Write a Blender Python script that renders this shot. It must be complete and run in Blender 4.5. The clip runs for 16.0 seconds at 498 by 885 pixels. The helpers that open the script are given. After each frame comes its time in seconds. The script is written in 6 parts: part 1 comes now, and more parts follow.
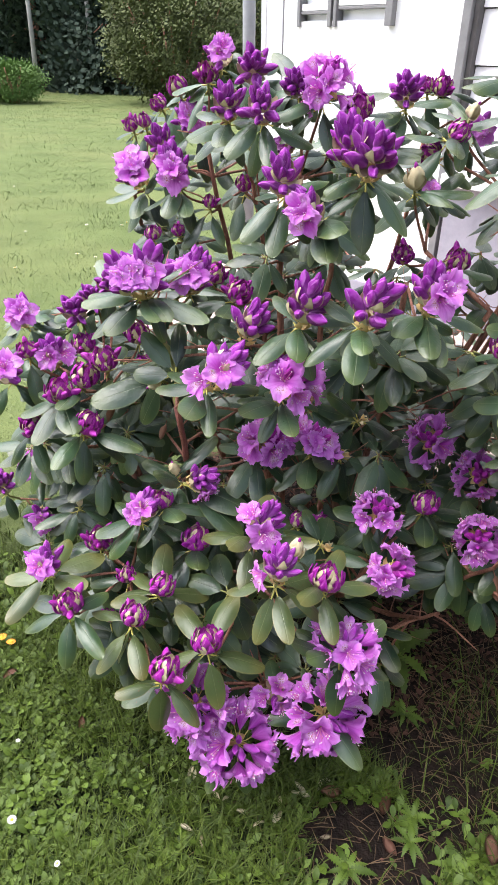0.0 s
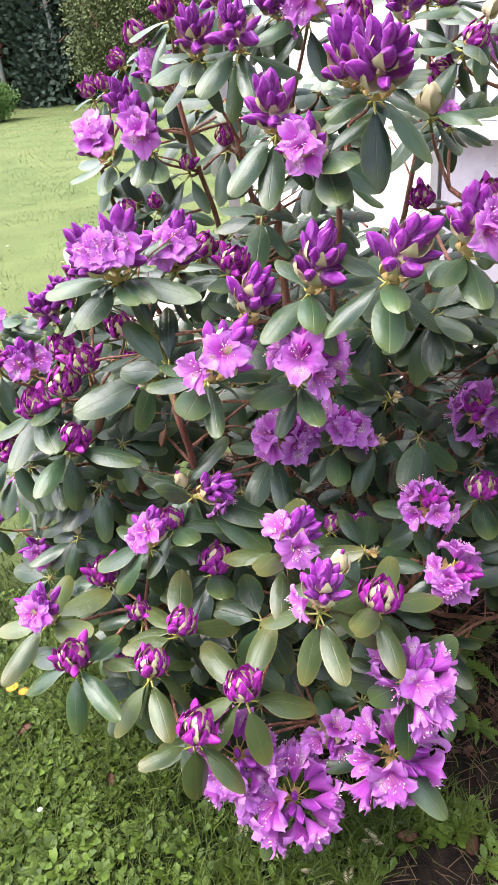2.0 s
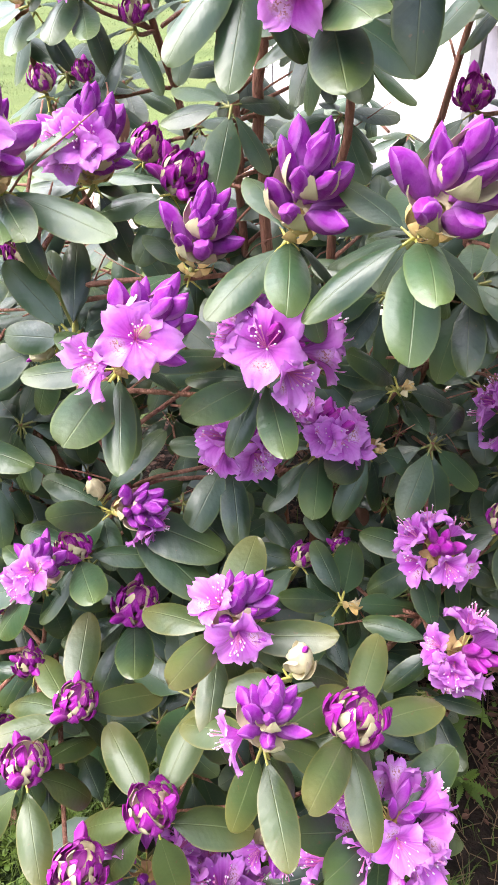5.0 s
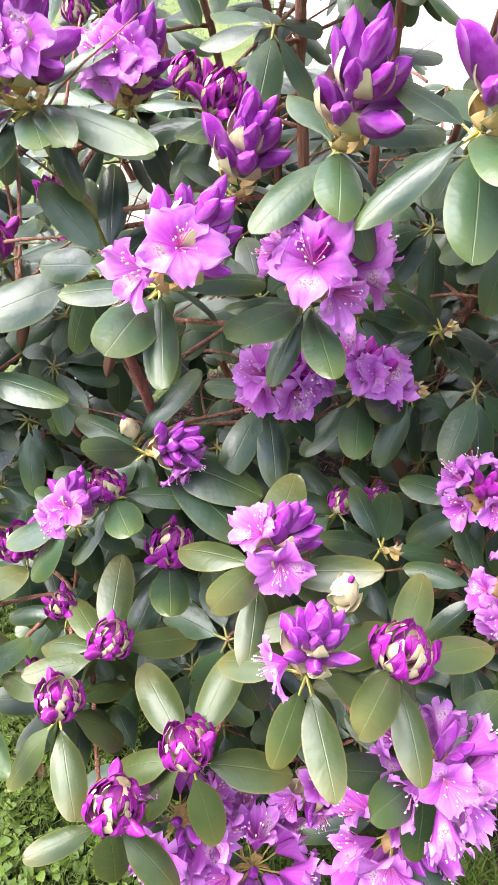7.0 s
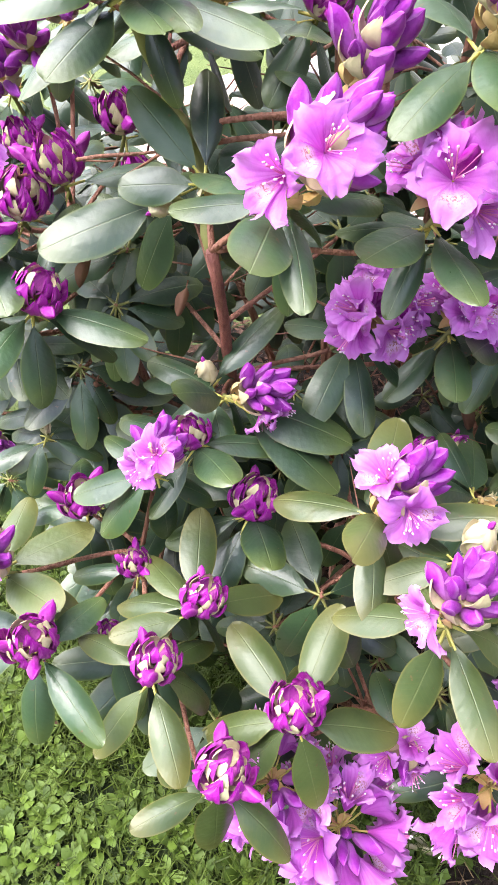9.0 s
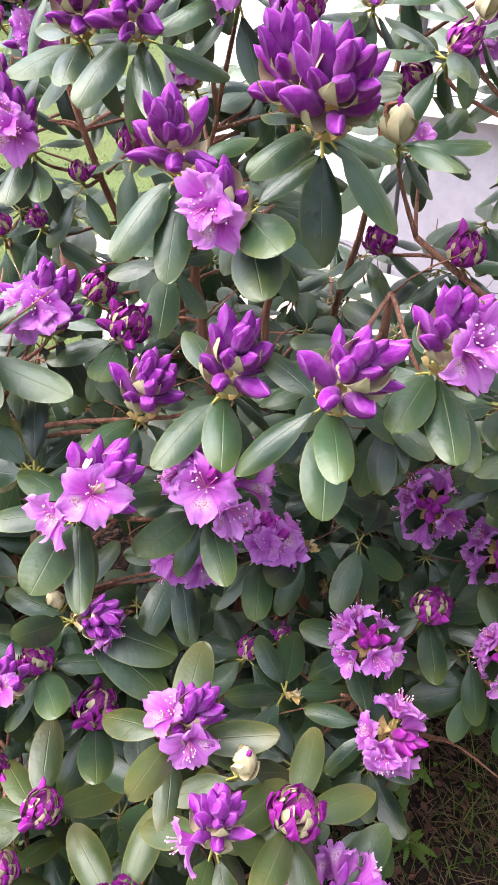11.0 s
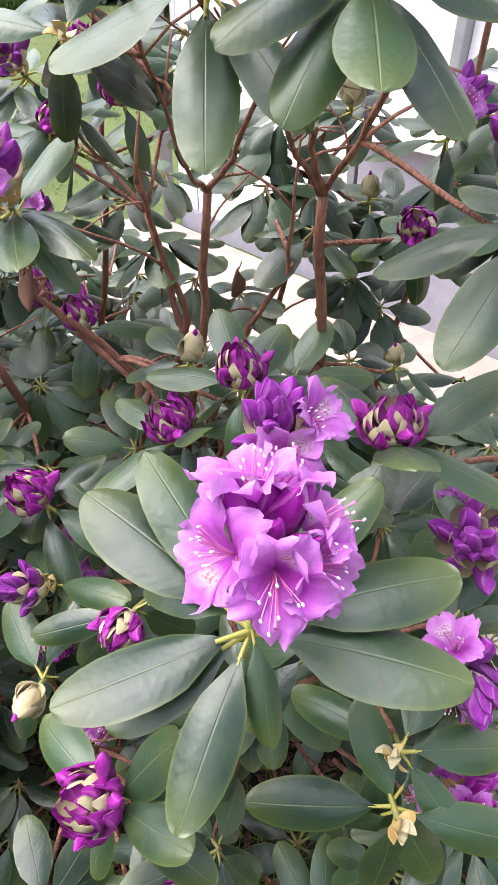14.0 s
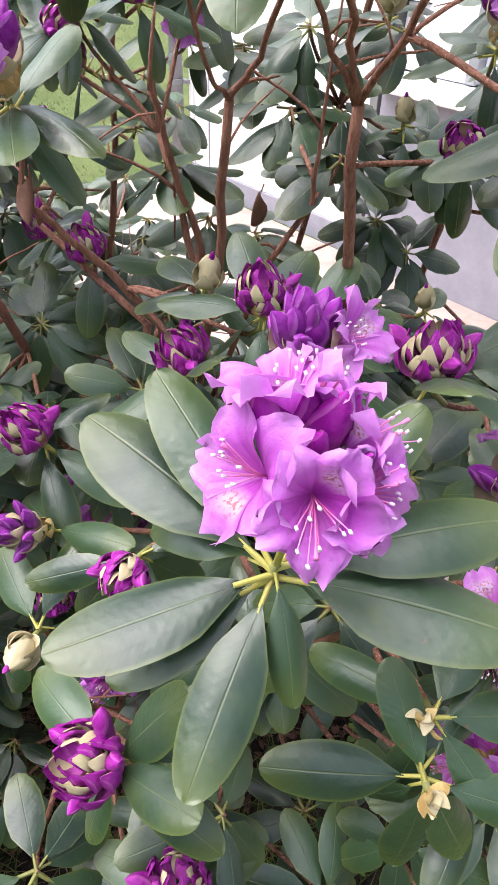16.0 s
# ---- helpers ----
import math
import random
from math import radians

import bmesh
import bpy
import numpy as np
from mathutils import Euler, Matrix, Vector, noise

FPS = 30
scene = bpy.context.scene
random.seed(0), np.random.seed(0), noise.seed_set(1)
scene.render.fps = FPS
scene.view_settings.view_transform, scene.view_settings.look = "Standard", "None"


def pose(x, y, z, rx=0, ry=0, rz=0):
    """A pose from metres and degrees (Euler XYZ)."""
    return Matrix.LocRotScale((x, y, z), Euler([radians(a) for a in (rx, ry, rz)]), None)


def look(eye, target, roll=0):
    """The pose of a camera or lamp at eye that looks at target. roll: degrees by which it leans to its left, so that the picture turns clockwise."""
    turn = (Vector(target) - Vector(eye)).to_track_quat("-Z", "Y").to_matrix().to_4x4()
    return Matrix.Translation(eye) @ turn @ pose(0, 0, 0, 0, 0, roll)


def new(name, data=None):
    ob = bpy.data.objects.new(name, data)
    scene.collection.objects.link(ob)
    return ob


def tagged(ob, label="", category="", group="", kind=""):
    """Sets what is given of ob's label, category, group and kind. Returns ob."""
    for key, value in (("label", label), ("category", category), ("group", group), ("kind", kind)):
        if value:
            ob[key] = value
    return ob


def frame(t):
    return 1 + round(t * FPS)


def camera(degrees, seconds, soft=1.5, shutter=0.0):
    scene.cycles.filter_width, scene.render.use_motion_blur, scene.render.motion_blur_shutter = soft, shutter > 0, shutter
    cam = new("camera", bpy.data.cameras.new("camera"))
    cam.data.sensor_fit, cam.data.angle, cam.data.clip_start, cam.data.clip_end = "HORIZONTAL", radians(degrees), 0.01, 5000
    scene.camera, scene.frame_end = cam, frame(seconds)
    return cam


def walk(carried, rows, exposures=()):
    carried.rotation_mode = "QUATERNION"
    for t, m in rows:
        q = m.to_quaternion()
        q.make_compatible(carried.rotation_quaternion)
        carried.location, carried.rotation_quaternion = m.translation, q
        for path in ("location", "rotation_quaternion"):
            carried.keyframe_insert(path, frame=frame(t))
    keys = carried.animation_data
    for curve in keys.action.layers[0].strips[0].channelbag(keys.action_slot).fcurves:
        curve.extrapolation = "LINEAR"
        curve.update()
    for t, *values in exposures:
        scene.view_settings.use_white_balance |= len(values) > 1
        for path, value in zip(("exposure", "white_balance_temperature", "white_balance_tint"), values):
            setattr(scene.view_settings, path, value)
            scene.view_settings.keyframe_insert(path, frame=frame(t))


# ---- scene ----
cam = camera(42.0, 16.0)
PATH = [
    (0, (0.024, -0.009, 1.517), (0.024, 1.695, 0.471), 0.4),
    (0.5, (-0.001, 0.009, 1.51), (0.036, 1.7, 0.443), -1.7),
    (1, (0.007, 0.024, 1.475), (-0.068, 1.701, 0.387), -2.9),
    (1.5, (-0.006, 0.048, 1.427), (0.071, 1.727, 0.343), -5.9),
    (2, (0.016, 0.186, 1.403), (-0.023, 1.883, 0.345), -6.8),
    (2.5, (0.109, 0.367, 1.369), (-0.053, 1.993, 0.216), -4.4),
    (3, (0.116, 0.454, 1.307), (-0.037, 2.01, 0.06), -4.9),
    (3.5, (0.087, 0.527, 1.322), (-0.066, 2.094, 0.089), -6.0),
    (3.7, (0.085, 0.544, 1.325), (-0.011, 2.107, 0.082), -5.2),
    (5.8, (0.074, 0.559, 1.269), (0.031, 2.077, -0.032), -2.5),
    (6, (0.069, 0.547, 1.252), (0.007, 2.063, -0.051), -2.7),
    (6.5, (0.07, 0.539, 1.258), (-0.002, 2.066, -0.032), -3.8),
    (7, (0.055, 0.533, 1.244), (-0.042, 2.048, -0.059), -3.9),
    (7.5, (0.054, 0.509, 1.177), (-0.15, 1.963, -0.181), -7.6),
    (8, (0.064, 0.492, 1.164), (-0.139, 1.937, -0.204), -5.2),
    (8.5, (0.007, 0.499, 1.187), (-0.128, 1.967, -0.164), -2.0),
    (9, (-0.092, 0.559, 1.192), (-0.096, 2.004, -0.191), -1.9),
    (9.5, (-0.18, 0.579, 1.231), (-0.115, 2.068, -0.102), -4.7),
    (10, (-0.234, 0.576, 1.293), (-0.118, 2.128, 0.037), -3.9),
    (10.2, (-0.241, 0.586, 1.324), (-0.039, 2.144, 0.086), -2.7),
    (12.3, (0.815, 0.455, 1.578), (0.692, 2.076, 0.411), -0.1),
    (12.5, (0.796, 0.475, 1.576), (0.675, 2.100, 0.416), -0.7),
    (13, (0.768, 0.523, 1.560), (0.680, 2.126, 0.367), -0.1),
    (13.5, (0.781, 0.537, 1.550), (0.718, 2.127, 0.338), 0.2),
    (14, (0.780, 0.547, 1.553), (0.706, 2.133, 0.337), 0.5),
    (14.5, (0.787, 0.576, 1.554), (0.704, 2.155, 0.330), 1.2),
    (15, (0.791, 0.591, 1.529), (0.733, 2.144, 0.270), 2.1),
    (15.5, (0.774, 0.588, 1.514), (0.686, 2.138, 0.253), 1.9),
    (16, (0.764, 0.576, 1.484), (0.684, 2.109, 0.201), 1.9),
]
EXPOSURES = [(t, stops, 6500, 13) for t, stops in (
    (0.0, 1.90), (1.5, 2.12), (2.0, 2.22), (3.5, 2.40), (6.0, 2.48), (7.0, 2.58), (8.5, 2.62), (10.0, 2.42), (12.3, 1.84), (14.5, 1.80), (16.0, 1.76))]
walk(cam, [(t, look(eye, target, roll)) for t, eye, target, roll in PATH], EXPOSURES)

# ---- light ----
world = bpy.data.worlds.new("overcast_sky")
scene.world = world
world.use_nodes = True
wn = world.node_tree.nodes
sky = wn.new("ShaderNodeTexSky")
sky.sky_type = 'NISHITA'
sky.sun_disc = False
sky.sun_elevation = radians(60)
sky.sun_rotation = radians(-100)
sky.dust_density = 2.0
sky.ozone_density = 1.0
wn["Background"].inputs["Strength"].default_value = 0.14
haze = wn.new("ShaderNodeHueSaturation")   # thin cloud takes most of the blue
haze.inputs["Saturation"].default_value = 0.53
world.node_tree.links.new(sky.outputs[0], haze.inputs["Color"])
world.node_tree.links.new(haze.outputs[0], wn["Background"].inputs["Color"])

sun = new("sun", bpy.data.lights.new("sun", "SUN"))
sun.data.energy = 1.9
sun.data.angle = radians(75)
sun.data.color = (1.0, 0.98, 0.96)
sun.matrix_world = look((-1.9, 0.9, 5.0), (0, 0, 0))


# ---- materials ----
def material(name, rough=0.6, spec=0.4):
    m = bpy.data.materials.new(name)
    m.use_nodes = True
    b = m.node_tree.nodes["Principled BSDF"]
    b.inputs["Roughness"].default_value = rough
    b.inputs["Specular IOR Level"].default_value = spec
    return m, m.node_tree.nodes, m.node_tree.links, b


def mixed(nodes, links, fac, a, b, mode="MIX"):
    """A colour mix; fac, a and b are sockets or values."""
    n = nodes.new("ShaderNodeMix")
    n.data_type, n.blend_type = "RGBA", mode
    for slot, v in ((n.inputs[0], fac), (n.inputs[6], a), (n.inputs[7], b)):
        if isinstance(v, bpy.types.NodeSocket):
            links.new(v, slot)
        else:
            slot.default_value = v if isinstance(v, (int, float)) else (*v, 1)
    return n.outputs[2]


def number(nodes, links, op, a, b=0.0, c=0.0):
    n = nodes.new("ShaderNodeMath")
    n.operation = op
    for slot, v in zip(n.inputs, (a, b, c)):
        if isinstance(v, bpy.types.NodeSocket):
            links.new(v, slot)
        else:
            slot.default_value = v
    return n.outputs[0]


def ranged(nodes, links, v, lo, hi, a=0.0, b=1.0):
    n = nodes.new("ShaderNodeMapRange")
    links.new(v, n.inputs[0])
    for k, q in enumerate((lo, hi, a, b)):
        n.inputs[k + 1].default_value = q
    return n.outputs[0]


def grain(nodes, links, scale, detail=4.0, vector=None, rough=0.6):
    n = nodes.new("ShaderNodeTexNoise")
    n.inputs["Scale"].default_value, n.inputs["Detail"].default_value = scale, detail
    n.inputs["Roughness"].default_value = rough
    if vector is None:
        vector = nodes.new("ShaderNodeNewGeometry").outputs["Position"]
    links.new(vector, n.inputs["Vector"])
    return n.outputs["Fac"]


def relief(nodes, links, bsdf, height, strength=0.3, distance=0.01):
    n = nodes.new("ShaderNodeBump")
    n.inputs["Strength"].default_value, n.inputs["Distance"].default_value = strength, distance
    links.new(height, n.inputs["Height"])
    links.new(n.outputs[0], bsdf.inputs["Normal"])


def own_random(nodes, links):
    """One number a piece: the object's random number plus the island's, wrapped."""
    a = nodes.new("ShaderNodeObjectInfo").outputs["Random"]
    b = nodes.new("ShaderNodeNewGeometry").outputs["Random Per Island"]
    return number(nodes, links, "FRACT", number(nodes, links, "ADD", a, b))


def leaf_material(name, dark, light, tip, rough):
    m, n, l, b = material(name, rough, 0.65)
    uv = n.new("ShaderNodeUVMap").outputs[0]
    sep = n.new("ShaderNodeSeparateXYZ")
    l.new(uv, sep.inputs[0])
    u, v = sep.outputs[0], sep.outputs[1]
    rnd = own_random(n, l)
    base = mixed(n, l, rnd, dark, light)
    blotch = ranged(n, l, grain(n, l, 38.0, 5.0), 0.35, 0.7)
    base = mixed(n, l, number(n, l, "MULTIPLY", blotch, 0.35), base, light)
    off = number(n, l, "ABSOLUTE", number(n, l, "SUBTRACT", u, 0.5))
    # slanting side veins
    vein = number(n, l, "SINE", number(n, l, "MULTIPLY", number(n, l, "SUBTRACT", v, number(n, l, "MULTIPLY", off, 0.35)), 88.0))
    fine = ranged(n, l, vein, 0.75, 1.0)
    base = mixed(n, l, number(n, l, "MULTIPLY", fine, 0.045), base, tip)
    # yellowish tip and rim
    rim = ranged(n, l, off, 0.44, 0.5)
    base = mixed(n, l, number(n, l, "MULTIPLY", rim, 0.6), base, tip)
    end = ranged(n, l, v, 0.62, 1.0, 0.0, 0.5)
    base = mixed(n, l, end, base, tip)
    rib = ranged(n, l, off, 0.007, 0.022, 1.0, 0.0)
    base = mixed(n, l, number(n, l, "MULTIPLY", rib, 0.24), base, (0.20, 0.22, 0.10))
    # brown specks and yellowed patches of wear
    speck = ranged(n, l, grain(n, l, 130.0, 2.0), 0.70, 0.74)
    base = mixed(n, l, number(n, l, "MULTIPLY", speck, 0.7), base, (0.10, 0.055, 0.025))
    stain = ranged(n, l, grain(n, l, 17.0, 3.0), 0.62, 0.78)
    base = mixed(n, l, number(n, l, "MULTIPLY", stain, 0.35), base, tip)
    l.new(base, b.inputs["Base Color"])
    r = number(n, l, "ADD", number(n, l, "MULTIPLY", grain(n, l, 60.0, 3.0), 0.22), rough - 0.16)
    r = number(n, l, "ADD", r, number(n, l, "MULTIPLY", number(n, l, "FRACT", number(n, l, "MULTIPLY", rnd, 7.3)), 0.12))
    l.new(r, b.inputs["Roughness"])
    h = number(n, l, "ADD", number(n, l, "MULTIPLY", vein, 0.035), number(n, l, "MULTIPLY", grain(n, l, 260.0, 3.0), 0.35))
    h = number(n, l, "SUBTRACT", h, number(n, l, "MULTIPLY", rib, 1.0))
    h = number(n, l, "ADD", h, number(n, l, "MULTIPLY", grain(n, l, 48.0, 2.0), 2.6))
    relief(n, l, b, h, 0.4, 0.0012)
    return m


def petal_material(name, inner, middle, edge, flare, glow, spec=0.3):
    """Thin petals that let some light through. UV: u round the flower, v from throat to rim."""
    m, n, l, b = material(name, 0.5, spec)
    sep = n.new("ShaderNodeSeparateXYZ")
    l.new(n.new("ShaderNodeUVMap").outputs[0], sep.inputs[0])
    u, v = sep.outputs[0], sep.outputs[1]
    rnd = own_random(n, l)
    c = mixed(n, l, ranged(n, l, v, 0.1, 0.65), inner, middle)
    c = mixed(n, l, ranged(n, l, v, 0.6, 1.0), c, edge)
    c = mixed(n, l, number(n, l, "MULTIPLY", rnd, 0.6), c, edge)
    patch = ranged(n, l, grain(n, l, 85.0, 5.0), 0.4, 0.66)
    c = mixed(n, l, number(n, l, "MULTIPLY", patch, 0.22), c, inner)
    streak = number(n, l, "SINE", number(n, l, "MULTIPLY", u, 188.0))
    if flare:
        # deeper veins that fade towards the rim, and a darker line along each lobe
        fade = ranged(n, l, v, 0.35, 0.95, 1.0, 0.15)
        c = mixed(n, l, number(n, l, "MULTIPLY", number(n, l, "MULTIPLY", ranged(n, l, streak, 0.2, 1.0), fade), 0.28), c, (0.42, 0.03, 0.44))
        lobe = number(n, l, "ABSOLUTE", number(n, l, "SUBTRACT", number(n, l, "FRACT", number(n, l, "MULTIPLY", u, 5.0)), 0.5))
        line = number(n, l, "MULTIPLY", ranged(n, l, lobe, 0.02, 0.12, 1.0, 0.0), fade)
        c = mixed(n, l, number(n, l, "MULTIPLY", line, 0.5), c, (0.46, 0.06, 0.50))
    else:
        # pale rims where one petal of the bud wraps over the next
        lap = number(n, l, "FRACT", number(n, l, "SUBTRACT", number(n, l, "MULTIPLY", u, 3.0), number(n, l, "MULTIPLY", v, 1.1)))
        c = mixed(n, l, number(n, l, "MULTIPLY", ranged(n, l, lap, 0.72, 0.97), 0.75), c, inner)
    if flare:
        # speckled flare on the upper lobe
        up = ranged(n, l, number(n, l, "ABSOLUTE", number(n, l, "SUBTRACT", u, 0.5)), 0.04, 0.09, 1.0, 0.0)
        mid = number(n, l, "MULTIPLY", ranged(n, l, v, 0.2, 0.4), ranged(n, l, v, 0.5, 0.75, 1.0, 0.0))
        c = mixed(n, l, number(n, l, "MULTIPLY", number(n, l, "MULTIPLY", up, mid), 0.55), c, (0.86, 0.74, 0.86))
        dots = ranged(n, l, grain(n, l, 420.0, 1.0), 0.52, 0.6)
        k = number(n, l, "MULTIPLY", number(n, l, "MULTIPLY", up, mid), dots)
        c = mixed(n, l, number(n, l, "MULTIPLY", k, 0.8), c, (0.40, 0.12, 0.08))
    l.new(c, b.inputs["Base Color"])
    h = number(n, l, "ADD", number(n, l, "MULTIPLY", streak, 0.12 if flare else 0.0), number(n, l, "MULTIPLY", grain(n, l, 130.0, 5.0), 2.0))
    relief(n, l, b, h, 0.5, 0.002)
    tr = n.new("ShaderNodeBsdfTranslucent")
    l.new(c, tr.inputs["Color"])
    mx = n.new("ShaderNodeMixShader")
    mx.inputs[0].default_value = glow
    l.new(b.outputs[0], mx.inputs[1])
    l.new(tr.outputs[0], mx.inputs[2])
    l.new(mx.outputs[0], n["Material Output"].inputs["Surface"])
    return m


def plain(name, a, b_, scale, rough=0.7, bump=0.3, dist=0.004, spec=0.3, by_piece=0.0, stretch=0.0):
    m, n, l, b = material(name, rough, spec)
    where = None
    if stretch:
        # grain drawn out along the upright
        long = n.new("ShaderNodeVectorMath")
        long.operation = "MULTIPLY"
        long.inputs[1].default_value = (1.0, 1.0, stretch)
        l.new(n.new("ShaderNodeNewGeometry").outputs["Position"], long.inputs[0])
        where = long.outputs[0]
    g = ranged(n, l, grain(n, l, scale, 6.0, where), 0.3, 0.7)
    if by_piece:
        g = number(n, l, "ADD", number(n, l, "MULTIPLY", g, 1 - by_piece), number(n, l, "MULTIPLY", own_random(n, l), by_piece))
    c = mixed(n, l, g, a, b_)
    big = ranged(n, l, grain(n, l, scale * 0.13, 3.0), 0.35, 0.7)
    c = mixed(n, l, number(n, l, "MULTIPLY", big, 0.3), c, b_)
    l.new(c, b.inputs["Base Color"])
    relief(n, l, b, grain(n, l, scale * (1.5 if stretch else 2.5), 5.0, where), bump, dist)
    return m


LEAF = leaf_material("rhododendron_leaf", (0.006, 0.018, 0.011), (0.036, 0.074, 0.030), (0.100, 0.125, 0.022), 0.37)
LEAF_OLIVE = leaf_material("rhododendron_leaf_olive", (0.028, 0.047, 0.013), (0.066, 0.090, 0.026), (0.15, 0.125, 0.028), 0.42)
# open petal: own lilac, plus painted shade in the throat and rim highlights
PETAL = petal_material("open_petal", (0.52, 0.05, 0.50), (0.58, 0.115, 0.62), (0.75, 0.34, 0.80), True, 0.36)
BUD_PETAL = petal_material("bud_petal", (0.52, 0.20, 0.56), (0.205, 0.008, 0.235), (0.30, 0.026, 0.34), False, 0.2, 0.2)
ROSE_PETAL = petal_material("tight_bud_petal", (0.46, 0.12, 0.38), (0.21, 0.003, 0.19), (0.36, 0.012, 0.33), False, 0.15, 0.25)
BRACT = plain("tan_bract", (0.40, 0.25, 0.075), (0.58, 0.43, 0.20), 130.0, 0.6, 0.3, 0.002, 0.3, 0.5)
CREAM = plain("cream_bud_scale", (0.40, 0.33, 0.19), (0.54, 0.47, 0.30), 90.0, 0.55, 0.3, 0.002, 0.3, 0.5)
STALK = plain("yellow_green_stalk", (0.42, 0.36, 0.06), (0.50, 0.46, 0.14), 70.0, 0.5, 0.2, 0.002, 0.4, 0.4)
ANTHER = plain("pale_anther", (0.66, 0.52, 0.64), (0.78, 0.68, 0.74), 60.0, 0.6, 0.1, 0.001, 0.3)
STAMEN = plain("pink_stamen", (0.58, 0.05, 0.30), (0.68, 0.28, 0.50), 60.0, 0.5, 0.1, 0.001, 0.4, 0.5)
BARK = plain("red_brown_bark", (0.15, 0.052, 0.034), (0.42, 0.20, 0.14), 150.0, 0.7, 0.9, 0.008, 0.3, 0.2, 0.12)
RED_BARK = plain("dark_red_bark", (0.10, 0.026, 0.022), (0.26, 0.095, 0.075), 150.0, 0.6, 0.7, 0.006, 0.4, 0.0, 0.12)
GREEN_STEM = plain("young_green_stem", (0.16, 0.17, 0.05), (0.26, 0.25, 0.08), 50.0, 0.55, 0.3, 0.003, 0.4, 0.2)
# near grass and weeds: dark ends hold painted shade among the leaves
GRASS_SHADED = plain("grass_blade", (0.004, 0.010, 0.001), (0.082, 0.118, 0.016), 9.0, 0.6, 0.1, 0.002, 0.2, 0.7)
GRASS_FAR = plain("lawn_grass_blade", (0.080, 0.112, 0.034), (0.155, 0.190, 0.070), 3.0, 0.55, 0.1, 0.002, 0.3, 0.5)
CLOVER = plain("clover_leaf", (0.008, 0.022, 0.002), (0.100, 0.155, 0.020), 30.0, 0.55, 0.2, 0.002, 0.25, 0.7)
DRY = plain("dry_straw", (0.035, 0.020, 0.012), (0.17, 0.115, 0.065), 40.0, 0.8, 0.3, 0.003, 0.2, 0.6)
LITTER = plain("leaf_litter", (0.012, 0.0065, 0.005), (0.10, 0.048, 0.032), 30.0, 0.8, 0.4, 0.004, 0.2, 0.8)
DEAD_LEAF = plain("dead_brown_leaf", (0.10, 0.042, 0.028), (0.25, 0.125, 0.085), 40.0, 0.7, 0.4, 0.004, 0.3, 0.6)
FALLEN = plain("fallen_pale_petal", (0.36, 0.30, 0.17), (0.60, 0.55, 0.42), 60.0, 0.6, 0.3, 0.003, 0.3, 0.5)
WHITE_PETAL = plain("daisy_white", (0.60, 0.59, 0.58), (0.68, 0.67, 0.67), 60.0, 0.6, 0.1, 0.001, 0.3)
ORANGE = plain("orange_petal", (0.70, 0.20, 0.02), (0.80, 0.34, 0.03), 60.0, 0.6, 0.2, 0.001, 0.3)
YELLOW = plain("daisy_yellow", (0.75, 0.42, 0.03), (0.85, 0.55, 0.05), 60.0, 0.6, 0.2, 0.001, 0.3)
WALL = plain("white_wall_paint", (0.80, 0.79, 0.80), (0.84, 0.83, 0.84), 14.0, 0.6, 0.15, 0.003, 0.3)
SIDING = plain("painted_siding", (0.72, 0.70, 0.74), (0.79, 0.77, 0.80), 9.0, 0.55, 0.15, 0.003, 0.3, 0.2)
POST = plain("dark_grey_paint", (0.10, 0.10, 0.11), (0.15, 0.145, 0.15), 20.0, 0.5, 0.15, 0.003, 0.4)
TRIM = plain("grey_brown_paint", (0.065, 0.06, 0.06), (0.095, 0.087, 0.087), 20.0, 0.55, 0.15, 0.003, 0.4)
TRIM_PALE = plain("mid_grey_paint", (0.17, 0.165, 0.17), (0.22, 0.215, 0.22), 20.0, 0.55, 0.15, 0.003, 0.4)
PLINTH = plain("grey_plinth_plaster", (0.26, 0.25, 0.29), (0.34, 0.32, 0.37), 12.0, 0.8, 0.4, 0.006, 0.2)
PAVING = plain("pale_pink_concrete", (0.33, 0.255, 0.22), (0.46, 0.37, 0.33), 9.0, 0.85, 0.4, 0.006, 0.2)
# the pale base colour stands in for the bright reflection in the panes
GLASS_REFLECTION = plain("glass_painted_reflection", (0.68, 0.68, 0.70), (0.74, 0.74, 0.77), 2.0, 0.12, 0.0, 0.001, 0.6)
TERRACOTTA = plain("terracotta", (0.20, 0.070, 0.045), (0.30, 0.12, 0.08), 18.0, 0.85, 0.3, 0.003, 0.2)
METAL = plain("galvanised_downpipe", (0.20, 0.20, 0.215), (0.27, 0.27, 0.285), 16.0, 0.45, 0.2, 0.003, 0.5)
FAR_DARK = plain("conifer_foliage", (0.022, 0.038, 0.028), (0.058, 0.082, 0.054), 1.3, 0.7, 0.1, 0.02, 0.2, 0.6)
FAR_OLIVE = plain("shrub_foliage", (0.034, 0.052, 0.016), (0.100, 0.115, 0.038), 1.6, 0.65, 0.1, 0.02, 0.2, 0.6)
FAR_LIGHT = plain("light_shrub_foliage", (0.045, 0.095, 0.018), (0.09, 0.16, 0.034), 2.5, 0.6, 0.1, 0.02, 0.2, 0.6)
PALE_BARK = plain("pale_bark", (0.20, 0.19, 0.18), (0.34, 0.33, 0.31), 4.0, 0.8, 0.4, 0.02, 0.2)


